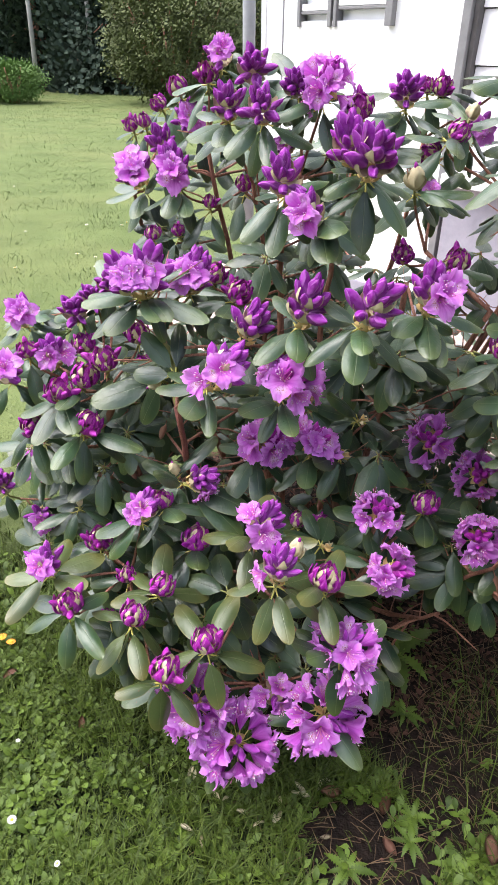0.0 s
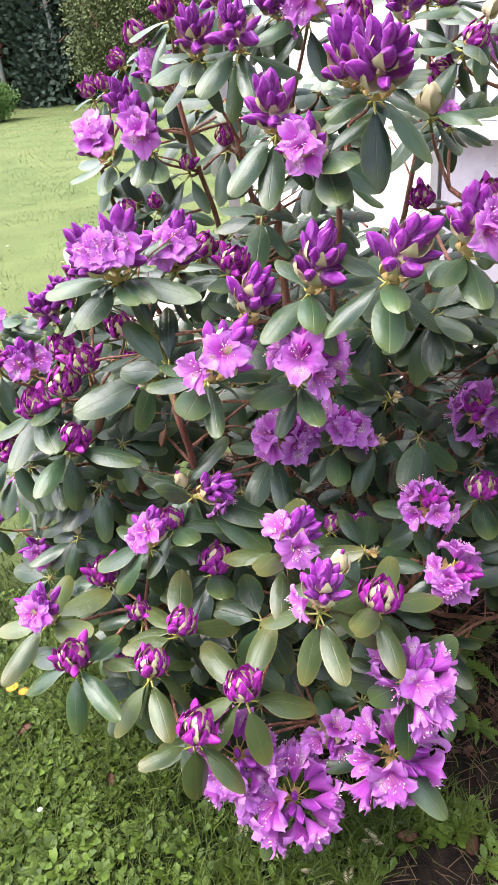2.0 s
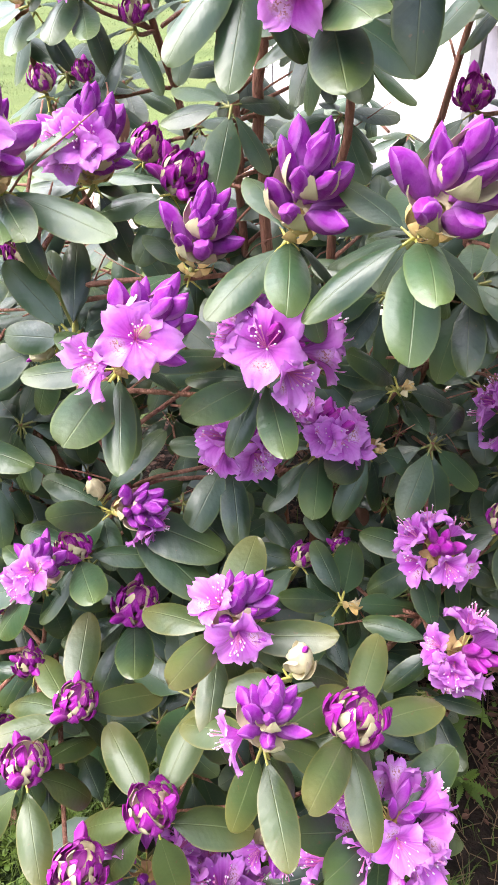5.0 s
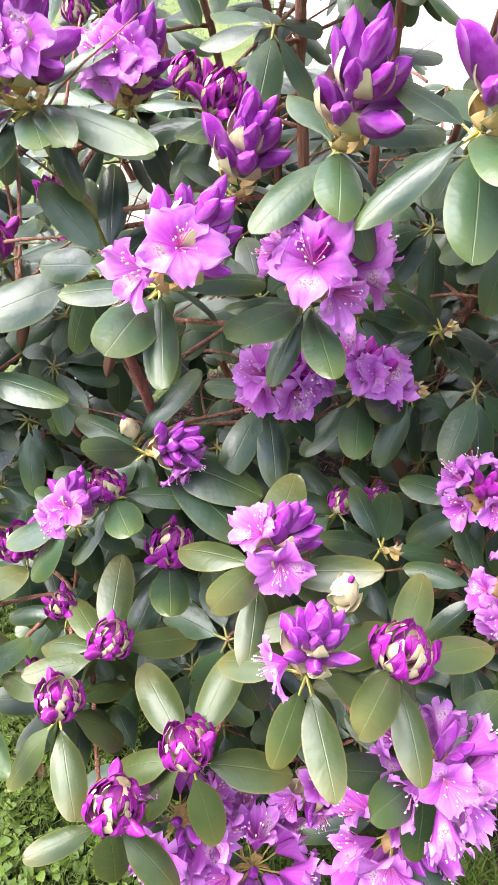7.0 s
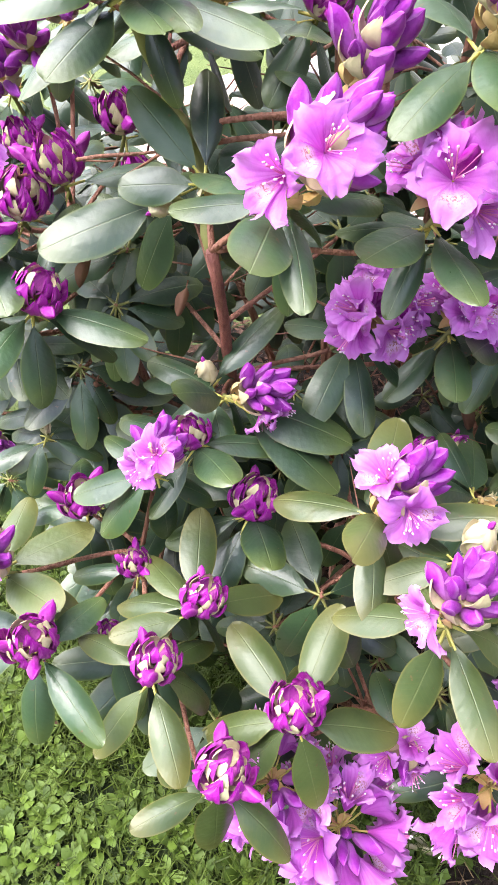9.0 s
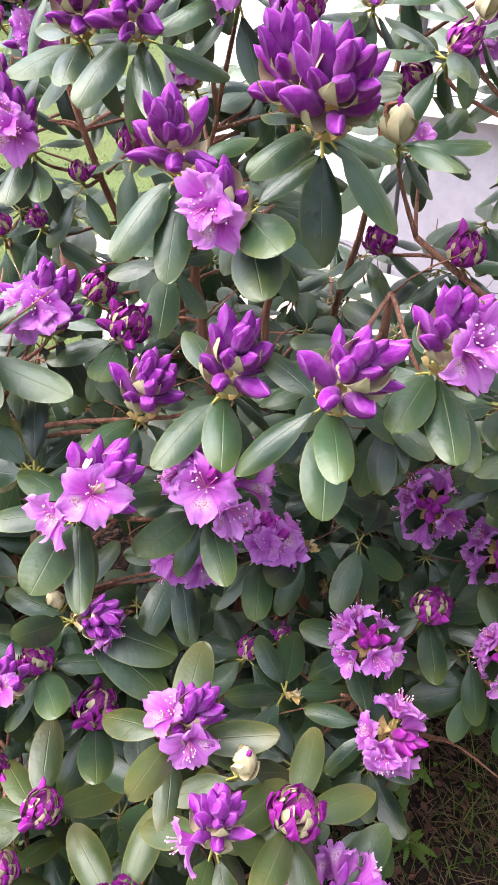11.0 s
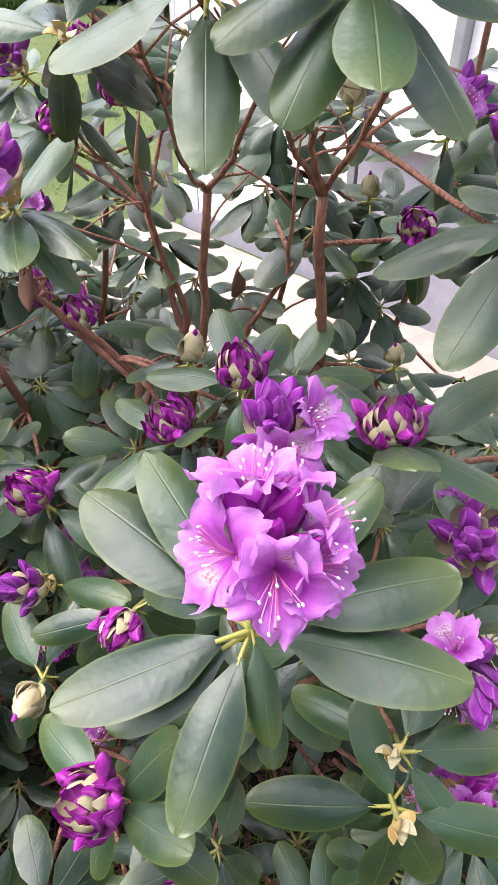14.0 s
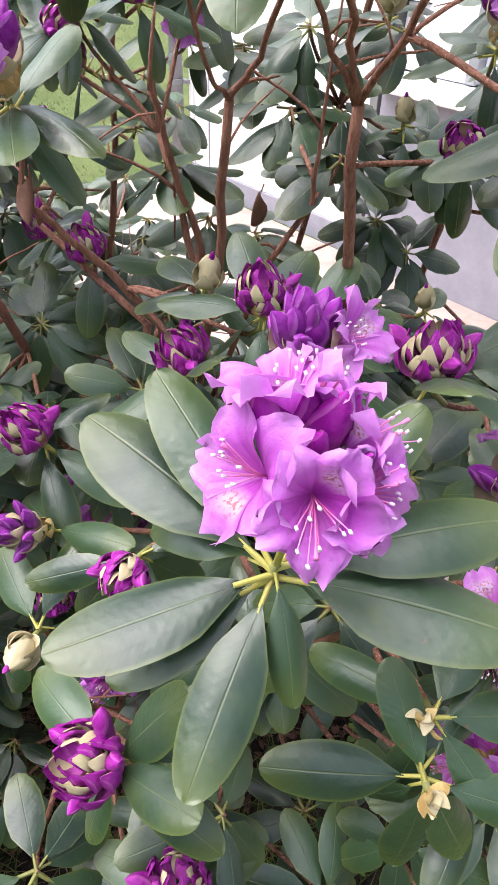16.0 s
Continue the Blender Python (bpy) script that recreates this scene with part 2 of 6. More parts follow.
def ground_material():
    m, n, l, b = material("lawn_ground", 0.85, 0.15)
    pos = n.new("ShaderNodeNewGeometry").outputs["Position"]
    g = mixed(n, l, ranged(n, l, grain(n, l, 2.2, 6.0), 0.32, 0.68), (0.066, 0.094, 0.028), (0.135, 0.165, 0.058))
    g = mixed(n, l, ranged(n, l, grain(n, l, 26.0, 5.0), 0.35, 0.75), g, (0.10, 0.132, 0.042))
    g = mixed(n, l, number(n, l, "MULTIPLY", ranged(n, l, grain(n, l, 0.5, 3.0), 0.45, 0.7), 0.5), g, (0.165, 0.170, 0.066))
    # thatch near the bush, darkened to paint in the shade between blades
    shaded_thatch = mixed(n, l, ranged(n, l, grain(n, l, 40.0, 6.0), 0.35, 0.7), (0.004, 0.008, 0.002), (0.018, 0.028, 0.007))
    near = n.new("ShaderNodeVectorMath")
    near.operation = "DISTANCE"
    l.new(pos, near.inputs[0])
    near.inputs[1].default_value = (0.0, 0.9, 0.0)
    g = mixed(n, l, ranged(n, l, number(n, l, "ADD", near.outputs["Value"], grain(n, l, 2.0, 4.0)), 1.35, 2.3), shaded_thatch, g)
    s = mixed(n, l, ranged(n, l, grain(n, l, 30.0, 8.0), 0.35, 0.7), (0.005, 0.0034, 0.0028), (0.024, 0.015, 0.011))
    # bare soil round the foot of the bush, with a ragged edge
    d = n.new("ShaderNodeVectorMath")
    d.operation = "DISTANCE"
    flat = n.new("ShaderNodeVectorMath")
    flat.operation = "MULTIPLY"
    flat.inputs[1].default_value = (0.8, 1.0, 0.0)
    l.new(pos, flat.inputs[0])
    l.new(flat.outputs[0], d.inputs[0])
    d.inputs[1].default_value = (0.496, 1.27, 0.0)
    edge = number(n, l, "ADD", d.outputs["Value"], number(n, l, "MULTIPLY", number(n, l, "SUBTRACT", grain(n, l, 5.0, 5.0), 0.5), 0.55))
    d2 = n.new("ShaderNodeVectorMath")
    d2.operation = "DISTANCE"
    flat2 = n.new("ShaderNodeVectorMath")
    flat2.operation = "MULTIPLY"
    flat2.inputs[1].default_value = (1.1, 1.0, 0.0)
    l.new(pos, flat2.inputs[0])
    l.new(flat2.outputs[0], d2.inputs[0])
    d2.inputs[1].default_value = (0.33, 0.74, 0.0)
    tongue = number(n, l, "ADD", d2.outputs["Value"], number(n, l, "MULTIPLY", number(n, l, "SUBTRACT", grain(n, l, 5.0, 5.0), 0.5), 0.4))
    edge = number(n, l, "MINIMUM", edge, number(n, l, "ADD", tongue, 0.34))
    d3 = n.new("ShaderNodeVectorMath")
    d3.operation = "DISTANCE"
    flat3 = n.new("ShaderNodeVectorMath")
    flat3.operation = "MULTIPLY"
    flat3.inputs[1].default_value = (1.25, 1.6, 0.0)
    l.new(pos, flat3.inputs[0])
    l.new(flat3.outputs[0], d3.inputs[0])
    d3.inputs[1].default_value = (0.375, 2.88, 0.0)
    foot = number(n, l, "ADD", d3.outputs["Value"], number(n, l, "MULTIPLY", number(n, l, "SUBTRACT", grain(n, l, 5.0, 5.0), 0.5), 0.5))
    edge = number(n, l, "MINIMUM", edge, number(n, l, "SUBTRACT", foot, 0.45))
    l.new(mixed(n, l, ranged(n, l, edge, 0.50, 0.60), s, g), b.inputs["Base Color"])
    relief(n, l, b, grain(n, l, 60.0, 8.0), 0.8, 0.02)
    return m


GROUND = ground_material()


# ---- helpers for meshes ----
def mesh_of(name, bm, *mats, smooth=True):
    me = bpy.data.meshes.new(name)
    bm.to_mesh(me)
    bm.free()
    for m in mats:
        me.materials.append(m)
    if smooth:
        me.polygons.foreach_set("use_smooth", [True] * len(me.polygons))
    return me


def part(name, me, parent, m=None, label=""):
    ob = new(name, me)
    ob.parent = parent
    if m is not None:
        ob.matrix_basis = m
    if label:
        ob["label"] = label
    return ob


def add_box(bm, x0, x1, y0, y1, z0, z1, mat=0, bevel=0.0):
    r = bmesh.ops.create_cube(bm, size=1.0)
    for v in r["verts"]:
        v.co = ((x0 + x1) / 2 + v.co.x * (x1 - x0), (y0 + y1) / 2 + v.co.y * (y1 - y0), (z0 + z1) / 2 + v.co.z * (z1 - z0))
    faces = {f for v in r["verts"] for f in v.link_faces}
    if bevel:
        edges = {e for v in r["verts"] for e in v.link_edges}
        r2 = bmesh.ops.bevel(bm, geom=list(edges), offset=bevel, segments=2, profile=0.5, affect="EDGES")
        faces |= set(r2["faces"])
    for f in faces:
        if f.is_valid:
            f.material_index = mat


def add_tube(bm, points, radii, sides=7, mat=0, wobble=0.0, rng=random):
    """A tapered tube through points, closed at its ends."""
    pts = [Vector(p) for p in points]
    rings = []
    side = None
    for k, p in enumerate(pts):
        d = (pts[min(k + 1, len(pts) - 1)] - pts[max(k - 1, 0)]).normalized()
        side = (side - d * side.dot(d)) if side else d.orthogonal()
        side.normalize()
        other = d.cross(side)
        r = radii[k] * (1 + wobble * (rng.random() - 0.5))
        rings.append([bm.verts.new(p + (side * math.cos(a) + other * math.sin(a)) * r)
                      for a in (2 * math.pi * q / sides for q in range(sides))])
    for a, b in zip(rings, rings[1:]):
        for q in range(sides):
            f = bm.faces.new((a[q], a[(q + 1) % sides], b[(q + 1) % sides], b[q]))
            f.material_index = mat
    bm.faces.new(rings[0][::-1]).material_index = mat
    bm.faces.new(rings[-1]).material_index = mat


def bend(a, b, c, d, n):
    """Points of a Bezier curve."""
    return [Vector(a) * (1 - t) ** 3 + 3 * Vector(b) * t * (1 - t) ** 2 + 3 * Vector(c) * t * t * (1 - t) + Vector(d) * t ** 3
            for t in (k / n for k in range(n + 1))]


def aim(direction, facing):
    """A turn whose Y runs along direction and whose Z leans to facing."""
    y = Vector(direction).normalized()
    z = Vector(facing) - y * Vector(facing).dot(y)
    if z.length < 1e-4:
        z = y.orthogonal()
    z.normalize()
    x = y.cross(z)
    return Matrix((x, y, z)).transposed()


def placed(at, turn, s):
    return Matrix.Translation(at) @ turn.to_4x4() @ (Matrix.Diagonal((*s, 1)) if isinstance(s, tuple) else Matrix.Scale(s, 4))


# ---- leaves ----
def leaf_grid(width, arch, curl, twist, rng, ny=14, nx=6):
    """Rows of points of a leaf blade from its stalk to its tip; length 1 along Y."""
    rows = []
    wave = rng.random() * 6
    for j in range(ny + 1):
        v = 0.5 - 0.5 * math.cos(math.pi * j / ny)
        y = 0.13 + 0.87 * v
        w = width * (math.sin(math.pi * min(1, v ** 1.18)) ** 0.45 * min(1.0, 0.25 + (v / 0.3) ** 0.6 * 0.75) if 0 < j < ny else 0.06)
        row = []
        for i in range(nx + 1):
            q = (i / nx - 0.5) * 2
            x = q * w / 2
            z = 4 * arch * y * (1 - y) - curl * x * x / max(width, 0.01) + 0.15 * abs(x) * math.exp(-(x / 0.06) ** 2)
            z += 0.012 * math.sin(9 * y + wave + 2 * q) * abs(q) + twist * x * (y - 0.3)
            row.append(((x, y, z), (i / nx, v)))
        rows.append(row)
    return rows


def add_leaf(verts, faces, uvs, mats, rows, m):
    start = len(verts)
    nx = len(rows[0])
    for row in rows:
        for co, uv in row:
            verts.append(m @ Vector(co))
            uvs.append(uv)
    for j in range(len(rows) - 1):
        for i in range(nx - 1):
            a = start + j * nx + i
            faces.append((a, a + 1, a + nx + 1, a + nx))
            mats.append(0)
    # stalk
    s = len(verts)
    for y, r in ((0.0, 0.019), (0.18, 0.014)):
        for k in range(4):
            a = math.pi / 2 * k
            verts.append(m @ Vector((math.cos(a) * r, y, math.sin(a) * r + (0.02 if y else 0.0))))
            uvs.append((0.5, 0.0))
    for k in range(4):
        faces.append((s + k, s + (k + 1) % 4, s + 4 + (k + 1) % 4, s + 4 + k))
        mats.append(1)


def leaf_mesh_from(name, verts, faces, uvs, mats, leaf_mat, stalk_mat=None):
    me = bpy.data.meshes.new(name)
    me.from_pydata(verts, [], faces)
    me.materials.append(leaf_mat)
    me.materials.append(stalk_mat or STALK)
    me.polygons.foreach_set("material_index", mats)
    me.polygons.foreach_set("use_smooth", [True] * len(faces))
    layer = me.uv_layers.new(name="UVMap")
    idx = np.empty(len(me.loops), dtype=np.int32)
    me.loops.foreach_get("vertex_index", idx)
    layer.data.foreach_set("uv", np.array(uvs, dtype=np.float32)[idx].ravel())
    return me


LEAF_SHAPES, FILL_SHAPES = [], []
shape_rng = random.Random(4)
for width, arch, curl, twist in ((0.36, 0.05, 0.9, 0.0), (0.40, 0.03, 0.6, 0.15), (0.33, 0.08, 1.2, -0.15),
                                 (0.42, 0.05, 1.0, 0.1), (0.37, 0.01, 0.8, -0.2), (0.35, 0.10, 1.4, 0.25)):
    curl *= 0.6
    LEAF_SHAPES.append(leaf_grid(width, arch, curl, twist, shape_rng))
    FILL_SHAPES.append(leaf_grid(width, arch, curl, twist, shape_rng, 8, 4))


def leaf_meshes(leaf_mat):
    out = []
    for rows in LEAF_SHAPES:
        v, f, u, m = [], [], [], []
        add_leaf(v, f, u, m, rows, Matrix.Identity(4))
        out.append(leaf_mesh_from("leaf", v, f, u, m, leaf_mat))
    return out


LEAVES, LEAVES_OLIVE = leaf_meshes(LEAF), leaf_meshes(LEAF_OLIVE)


# ---- flowers ----
def surface(name, fn, nu, nv, *mats, extra=None):
    """A sheet closed round u; fn(u, v) gives a point. UV is kept."""
    bm = bmesh.new()
    layer = bm.loops.layers.uv.new("UVMap")
    grid = [[bm.verts.new(fn(i / nu, j / nv)) for i in range(nu)] for j in range(nv + 1)]
    for j in range(nv):
        for i in range(nu):
            f = bm.faces.new((grid[j][i], grid[j][(i + 1) % nu], grid[j + 1][(i + 1) % nu], grid[j + 1][i]))
            for loop, (a, b) in zip(f.loops, ((i, j), (i + 1, j), (i + 1, j + 1), (i, j + 1))):
                loop[layer].uv = (a / nu, b / nv)
    if extra:
        extra(bm)
    return mesh_of(name, bm, *mats)


def floret_mesh(seed, spread, depth, narrow=1.0):
    """An open funnel of five overlapping frilled lobes, with stamens; radius 1 round Z."""
    rng = random.Random(seed)
    bm = bmesh.new()
    layer = bm.loops.layers.uv.new("UVMap")
    nv, ns = 9, 8
    for k in range(5):
        a0 = 2 * math.pi * (k + 0.5) / 5
        size, lift, cup = rng.uniform(0.86, 1.12), rng.uniform(-0.9, 1.0), rng.uniform(-0.5, 0.9)
        p1, p2, skew = rng.random() * 6.28, rng.random() * 6.28, rng.uniform(-0.14, 0.14)
        grid = []
        for j in range(nv + 1):
            v = j / nv
            far = 0.012 + 0.09 * min(1.0, v * 6) + (spread * size - 0.10) * v ** 1.3
            rise = depth * (1 - (1 - v) ** 1.7) - (0.34 + 0.26 * lift) * spread * max(0.0, v - 0.5) ** 1.25
            t = max(0.0, (v - 0.35) / 0.65 - 0.30) / 0.70
            half = 0.52 * spread * narrow * max(0.32, 1 - t ** 4.0) ** 0.6
            open_angle = min(0.72, half / far)
            row = []
            for i in range(ns + 1):
                q = 2 * i / ns - 1
                a = a0 + q * open_angle + skew * v * v
                ruffle = v * v * (0.15 * math.sin(4.2 * q + p1) * abs(q) + 0.09 * math.sin(8 * q + p2 + 5 * v) * v)
                z = rise + ruffle + 0.16 * cup * v * q * q + 0.03 * q * v - 0.07 * v * v * math.exp(-(q * 4) ** 2)
                r = far * (1 + v ** 3 * (0.05 * math.sin(7 * q + p2) - 0.15 * q * q - 0.05 * math.exp(-(q * 5) ** 2)))
                row.append(bm.verts.new((r * math.cos(a), r * math.sin(a), z)))
            grid.append(row)
        for j in range(nv):
            for i in range(ns):
                f = bm.faces.new((grid[j][i], grid[j][i + 1], grid[j + 1][i + 1], grid[j + 1][i]))
                for loop, (c, d) in zip(f.loops, ((i, j), (i + 1, j), (i + 1, j + 1), (i, j + 1))):
                    loop[layer].uv = ((k + 0.08 + 0.84 * c / ns) / 5, d / nv)
    for k in range(9):
        a = rng.random() * 6.28
        s = 0.10 + 0.22 * rng.random()
        end = Vector((math.cos(a) * s * 1.3 + 0.14, math.sin(a) * s * 1.3, (depth if depth < 0.9 else 0.75 * depth) * rng.uniform(1.0, 1.45)))
        pts = bend((0, 0, 0.02), (0, 0, depth * 0.4), end * 0.7, end, 4)
        add_tube(bm, pts, [0.010] * 5, 5, 1)
        add_tube(bm, [pts[-1] - Vector((0, 0, 0.03)), pts[-1] + Vector((0, 0.01, 0.035))], [0.024, 0.021], 5, 2)
    end = Vector((0.36, 0.1, depth * (1.4 if depth < 0.9 else 1.0)))
    add_tube(bm, bend((0, 0, 0), (0, 0, depth * 0.5), end * 0.8, end, 5), [0.014] * 5 + [0.036], 5, 1)
    return mesh_of("flower", bm, PETAL, STAMEN, ANTHER)


def bud_mesh(seed, fat, mat, open_tip):
    """A furled pointed flower bud of three wrapped petals; length 1 along Z."""
    rng = random.Random(seed)
    p, lean = rng.random() * 6.28, rng.uniform(0.02, 0.10)

    def fn(u, v):
        a = 2 * math.pi * u
        body = v ** 0.55 * max(0.0, 1 - v) ** 0.62 / 0.445
        r = fat * (body + open_tip * v ** 3 * (1 - v) * 4)
        lap = (u * 3 - 1.1 * v) % 1.0
        fold = 1 + 0.30 * (lap - 0.5) * min(1, v * 2.5) + 0.045 * math.cos(9 * a + p + 7 * v) * min(1, v * 2)
        if v <= 0 or v >= 1:
            r = 0.004
        return (r * fold * math.cos(a) + lean * v * v, r * fold * math.sin(a), v)

    return surface("flower_bud", fn, 24, 10, mat)


def scale_mesh(name, mat, fat=0.42, crumple=0.0):
    """A cupped pointed scale, length 1 along Z, bowed outwards to X."""
    def fn(u, v):
        a = 2 * math.pi * u
        w = fat * math.sin(math.pi * min(0.98, 0.12 + 0.88 * v ** 0.9)) ** 0.7
        s = math.sin(a)
        fold = crumple * v * (math.sin(7 * s + 5 * v) * 0.035 + math.sin(13 * s + 2 * v) * 0.012 + 0.10 * math.exp(-(s * 5) ** 2) * (1 - v))
        return (0.30 * math.sin(math.pi * v * 0.9) + 0.10 * w * math.cos(a) - 0.35 * (w * s) ** 2 + fold, w * s, v + crumple * 0.03 * math.sin(9 * s) * v)
    return surface(name, fn, 20 if crumple else 10, 8 if crumple else 6, mat)


FLORETS = [floret_mesh(11, 1.0, 0.66), floret_mesh(12, 0.94, 0.80), floret_mesh(13, 1.05, 0.56), floret_mesh(14, 0.88, 0.9), floret_mesh(18, 1.0, 0.72), floret_mesh(19, 0.96, 0.6)]
BUDS = [bud_mesh(21, 0.15, BUD_PETAL, 0.0), bud_mesh(22, 0.175, BUD_PETAL, 0.05), bud_mesh(23, 0.135, BUD_PETAL, 0.0), bud_mesh(24, 0.20, BUD_PETAL, 0.12)]
ROSEBUDS = [bud_mesh(31, 0.175, ROSE_PETAL, 0.0), bud_mesh(32, 0.19, ROSE_PETAL, 0.06), bud_mesh(33, 0.16, ROSE_PETAL, 0.0)]
CREAM_BUD = bud_mesh(41, 0.30, CREAM, 0.0)
NARROW = [floret_mesh(15, 0.70, 1.20, 0.85), floret_mesh(16, 0.78, 1.05, 0.9), floret_mesh(17, 0.60, 1.30, 0.8)]
CUPPED = [scale_mesh("flower_bud", ROSE_PETAL, 0.29, 0.8), scale_mesh("flower_bud", ROSE_PETAL, 0.25, 1.2)]
BRACTS = scale_mesh("bract", BRACT, 0.30, 0.4)
SCALES = scale_mesh("bud_scale", CREAM, 0.34, 0.2)
SLIVER = scale_mesh("bud_scale", CREAM, 0.29, 0.4)


def pedicel_mesh():
    bm = bmesh.new()
    add_tube(bm, [(0, 0, 0), (0.03, 0, 0.5), (0, 0, 1)], [0.030, 0.026, 0.036], 6)
    return mesh_of("pedicel", bm, STALK)


PEDICEL = pedicel_mesh()


# ---- ground ----
def ground_height(x, y):
    return 0.018 * noise.noise((x * 1.7, y * 1.7, 0.0)) + 0.008 * noise.noise((x * 6, y * 6, 3.0))


def build_ground():
    xs = [-1500, -400, -120, -50, -25, -14, -8, -5] + [-3.5 + 0.1 * k for k in range(71)] + [5, 8, 14, 25, 50, 120, 400, 1500]
    ys = [-1500, -400, -100, -30, -10, -4, -2] + [-1.0 + 0.1 * k for k in range(61)] + [6, 8, 11, 15, 20, 26, 34, 60, 150, 500, 2000]
    verts = [(x, y, ground_height(x, y) if -3.6 < x < 3.6 and -1.1 < y < 5.1 else 0.0) for y in ys for x in xs]
    n = len(xs)
    faces = [(j * n + i, j * n + i + 1, (j + 1) * n + i + 1, (j + 1) * n + i) for j in range(len(ys) - 1) for i in range(n - 1)]
    me = bpy.data.meshes.new("ground")
    me.from_pydata(verts, [], faces)
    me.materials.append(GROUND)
    me.polygons.foreach_set("use_smooth", [True] * len(faces))
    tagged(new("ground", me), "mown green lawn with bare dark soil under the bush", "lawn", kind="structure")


build_ground()


def soil(x, y):
    """Whether the ground is bare soil here."""
    d = math.hypot((x - 0.62) * 0.8, y - 1.27) + 0.22 * noise.noise((x * 5, y * 5, 9.0))
    tongue = math.hypot((x - 0.30) * 1.1, y - 0.74) + 0.22 * noise.noise((x * 5, y * 5, 9.0))
    foot = math.hypot((x - 0.30) / 0.80, (y - 1.80) / 0.62) + 0.22 * noise.noise((x * 5, y * 5, 9.0))
    return d < 0.53 or tongue < 0.20 or foot < 1.0


def blades(name, count, x0, x1, y0, y1, tall, wide, rng, label, thin=0.04, mat=None, fade=1.0):
    verts, faces = [], []
    for _ in range(count):
        x, y = x0 + (x1 - x0) * rng.random(), y0 + (y1 - y0) * rng.random() ** fade
        if soil(x, y) and rng.random() > thin:
            continue
        if math.hypot((2 * x - x0 - x1) / (x1 - x0), (2 * y - y0 - y1) / (y1 - y0)) > 1.15 - 0.66 * rng.random():
            continue
        clump = 0.6 + 0.7 * (noise.noise((x * 3, y * 3, 5.0)) + 0.5)
        h = tall * (0.4 + 0.9 * rng.random()) * clump
        a, lean = rng.random() * 6.28, (0.3 + rng.random()) * h
        w = wide * (0.6 + 0.8 * rng.random())
        z = ground_height(x, y) - 0.004
        sx, sy = math.cos(a) * w, math.sin(a) * w
        dx, dy = -math.sin(a) * lean, math.cos(a) * lean
        k = len(verts)
        verts += [(x - sx, y - sy, z), (x + sx, y + sy, z), (x + sx * 0.8 + dx * 0.35, y + sy * 0.8 + dy * 0.35, z + h * 0.6),
                  (x - sx * 0.8 + dx * 0.35, y - sy * 0.8 + dy * 0.35, z + h * 0.6), (x + dx, y + dy, z + h)]
        faces += [(k, k + 1, k + 2, k + 3), (k + 3, k + 2, k + 4)]
    me = bpy.data.meshes.new(name)
    me.from_pydata(verts, [], faces)
    me.materials.append(mat or GRASS_SHADED)
    tagged(new(name, me), label, "grass", kind="stuff")


def weeds(count, x0, x1, y0, y1, rng):
    """Low lawn weeds: loose rosettes of spoon-shaped leaves."""
    verts, faces = [], []
    for _ in range(count):
        x, y = x0 + (x1 - x0) * rng.random(), y0 + (y1 - y0) * rng.random()
        dense = noise.noise((x * 2.3, y * 2.3, 1.0)) + 0.35 * noise.noise((x * 9, y * 9, 4.0))
        if rng.random() > 0.62 + 0.9 * dense or (soil(x, y) and rng.random() > 0.05) or math.hypot(x * 0.8, y - 0.9) > 0.75 + 0.45 * rng.random():
            continue
        z = ground_height(x, y)
        for q in range(rng.randint(2, 6)):
            a = rng.random() * 6.28
            size = 0.008 + 0.0135 * rng.random() ** 1.6
            rise = 0.3 + 1.5 * rng.random()
            ca, sa = math.cos(a), math.sin(a)
            cup = 0.25 * (rng.random() - 0.3)
            k = len(verts)
            for s, w in ((0.0, 0.05), (0.40, 0.12), (0.80, 0.40), (1.2, 0.38), (1.6, 0.06)):
                h = z + size * (rise * s - 0.28 * s * s * rise + 0.15)
                for side in (-1, 0, 1):
                    verts.append((x + size * (ca * s - sa * w * side), y + size * (sa * s + ca * w * side), h + size * cup * abs(side) * w * 2))
            for r in range(4):
                for c in range(2):
                    m = k + r * 3 + c
                    faces.append((m, m + 1, m + 4, m + 3))
    me = bpy.data.meshes.new("lawn_weeds")
    me.from_pydata(verts, [], faces)
    me.materials.append(CLOVER)
    me.polygons.foreach_set("use_smooth", [True] * len(faces))
    tagged(new("lawn_weeds", me), "low bright green broad-leaved weeds growing in the lawn", "weeds", kind="stuff")


grng = random.Random(8)
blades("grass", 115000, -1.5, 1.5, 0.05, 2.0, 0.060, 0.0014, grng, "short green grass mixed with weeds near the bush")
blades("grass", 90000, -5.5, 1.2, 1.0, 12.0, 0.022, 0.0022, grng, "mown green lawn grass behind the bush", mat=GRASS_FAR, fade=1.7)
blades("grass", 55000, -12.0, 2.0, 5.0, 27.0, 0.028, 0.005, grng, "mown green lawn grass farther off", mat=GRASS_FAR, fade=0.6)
blades("grass_tuft", 4200, 0.42, 1.0, 0.62, 1.25, 0.12, 0.0014, grng, "long grass tufts at the edge of the soil", 0.22)
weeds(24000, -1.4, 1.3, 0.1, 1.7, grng)


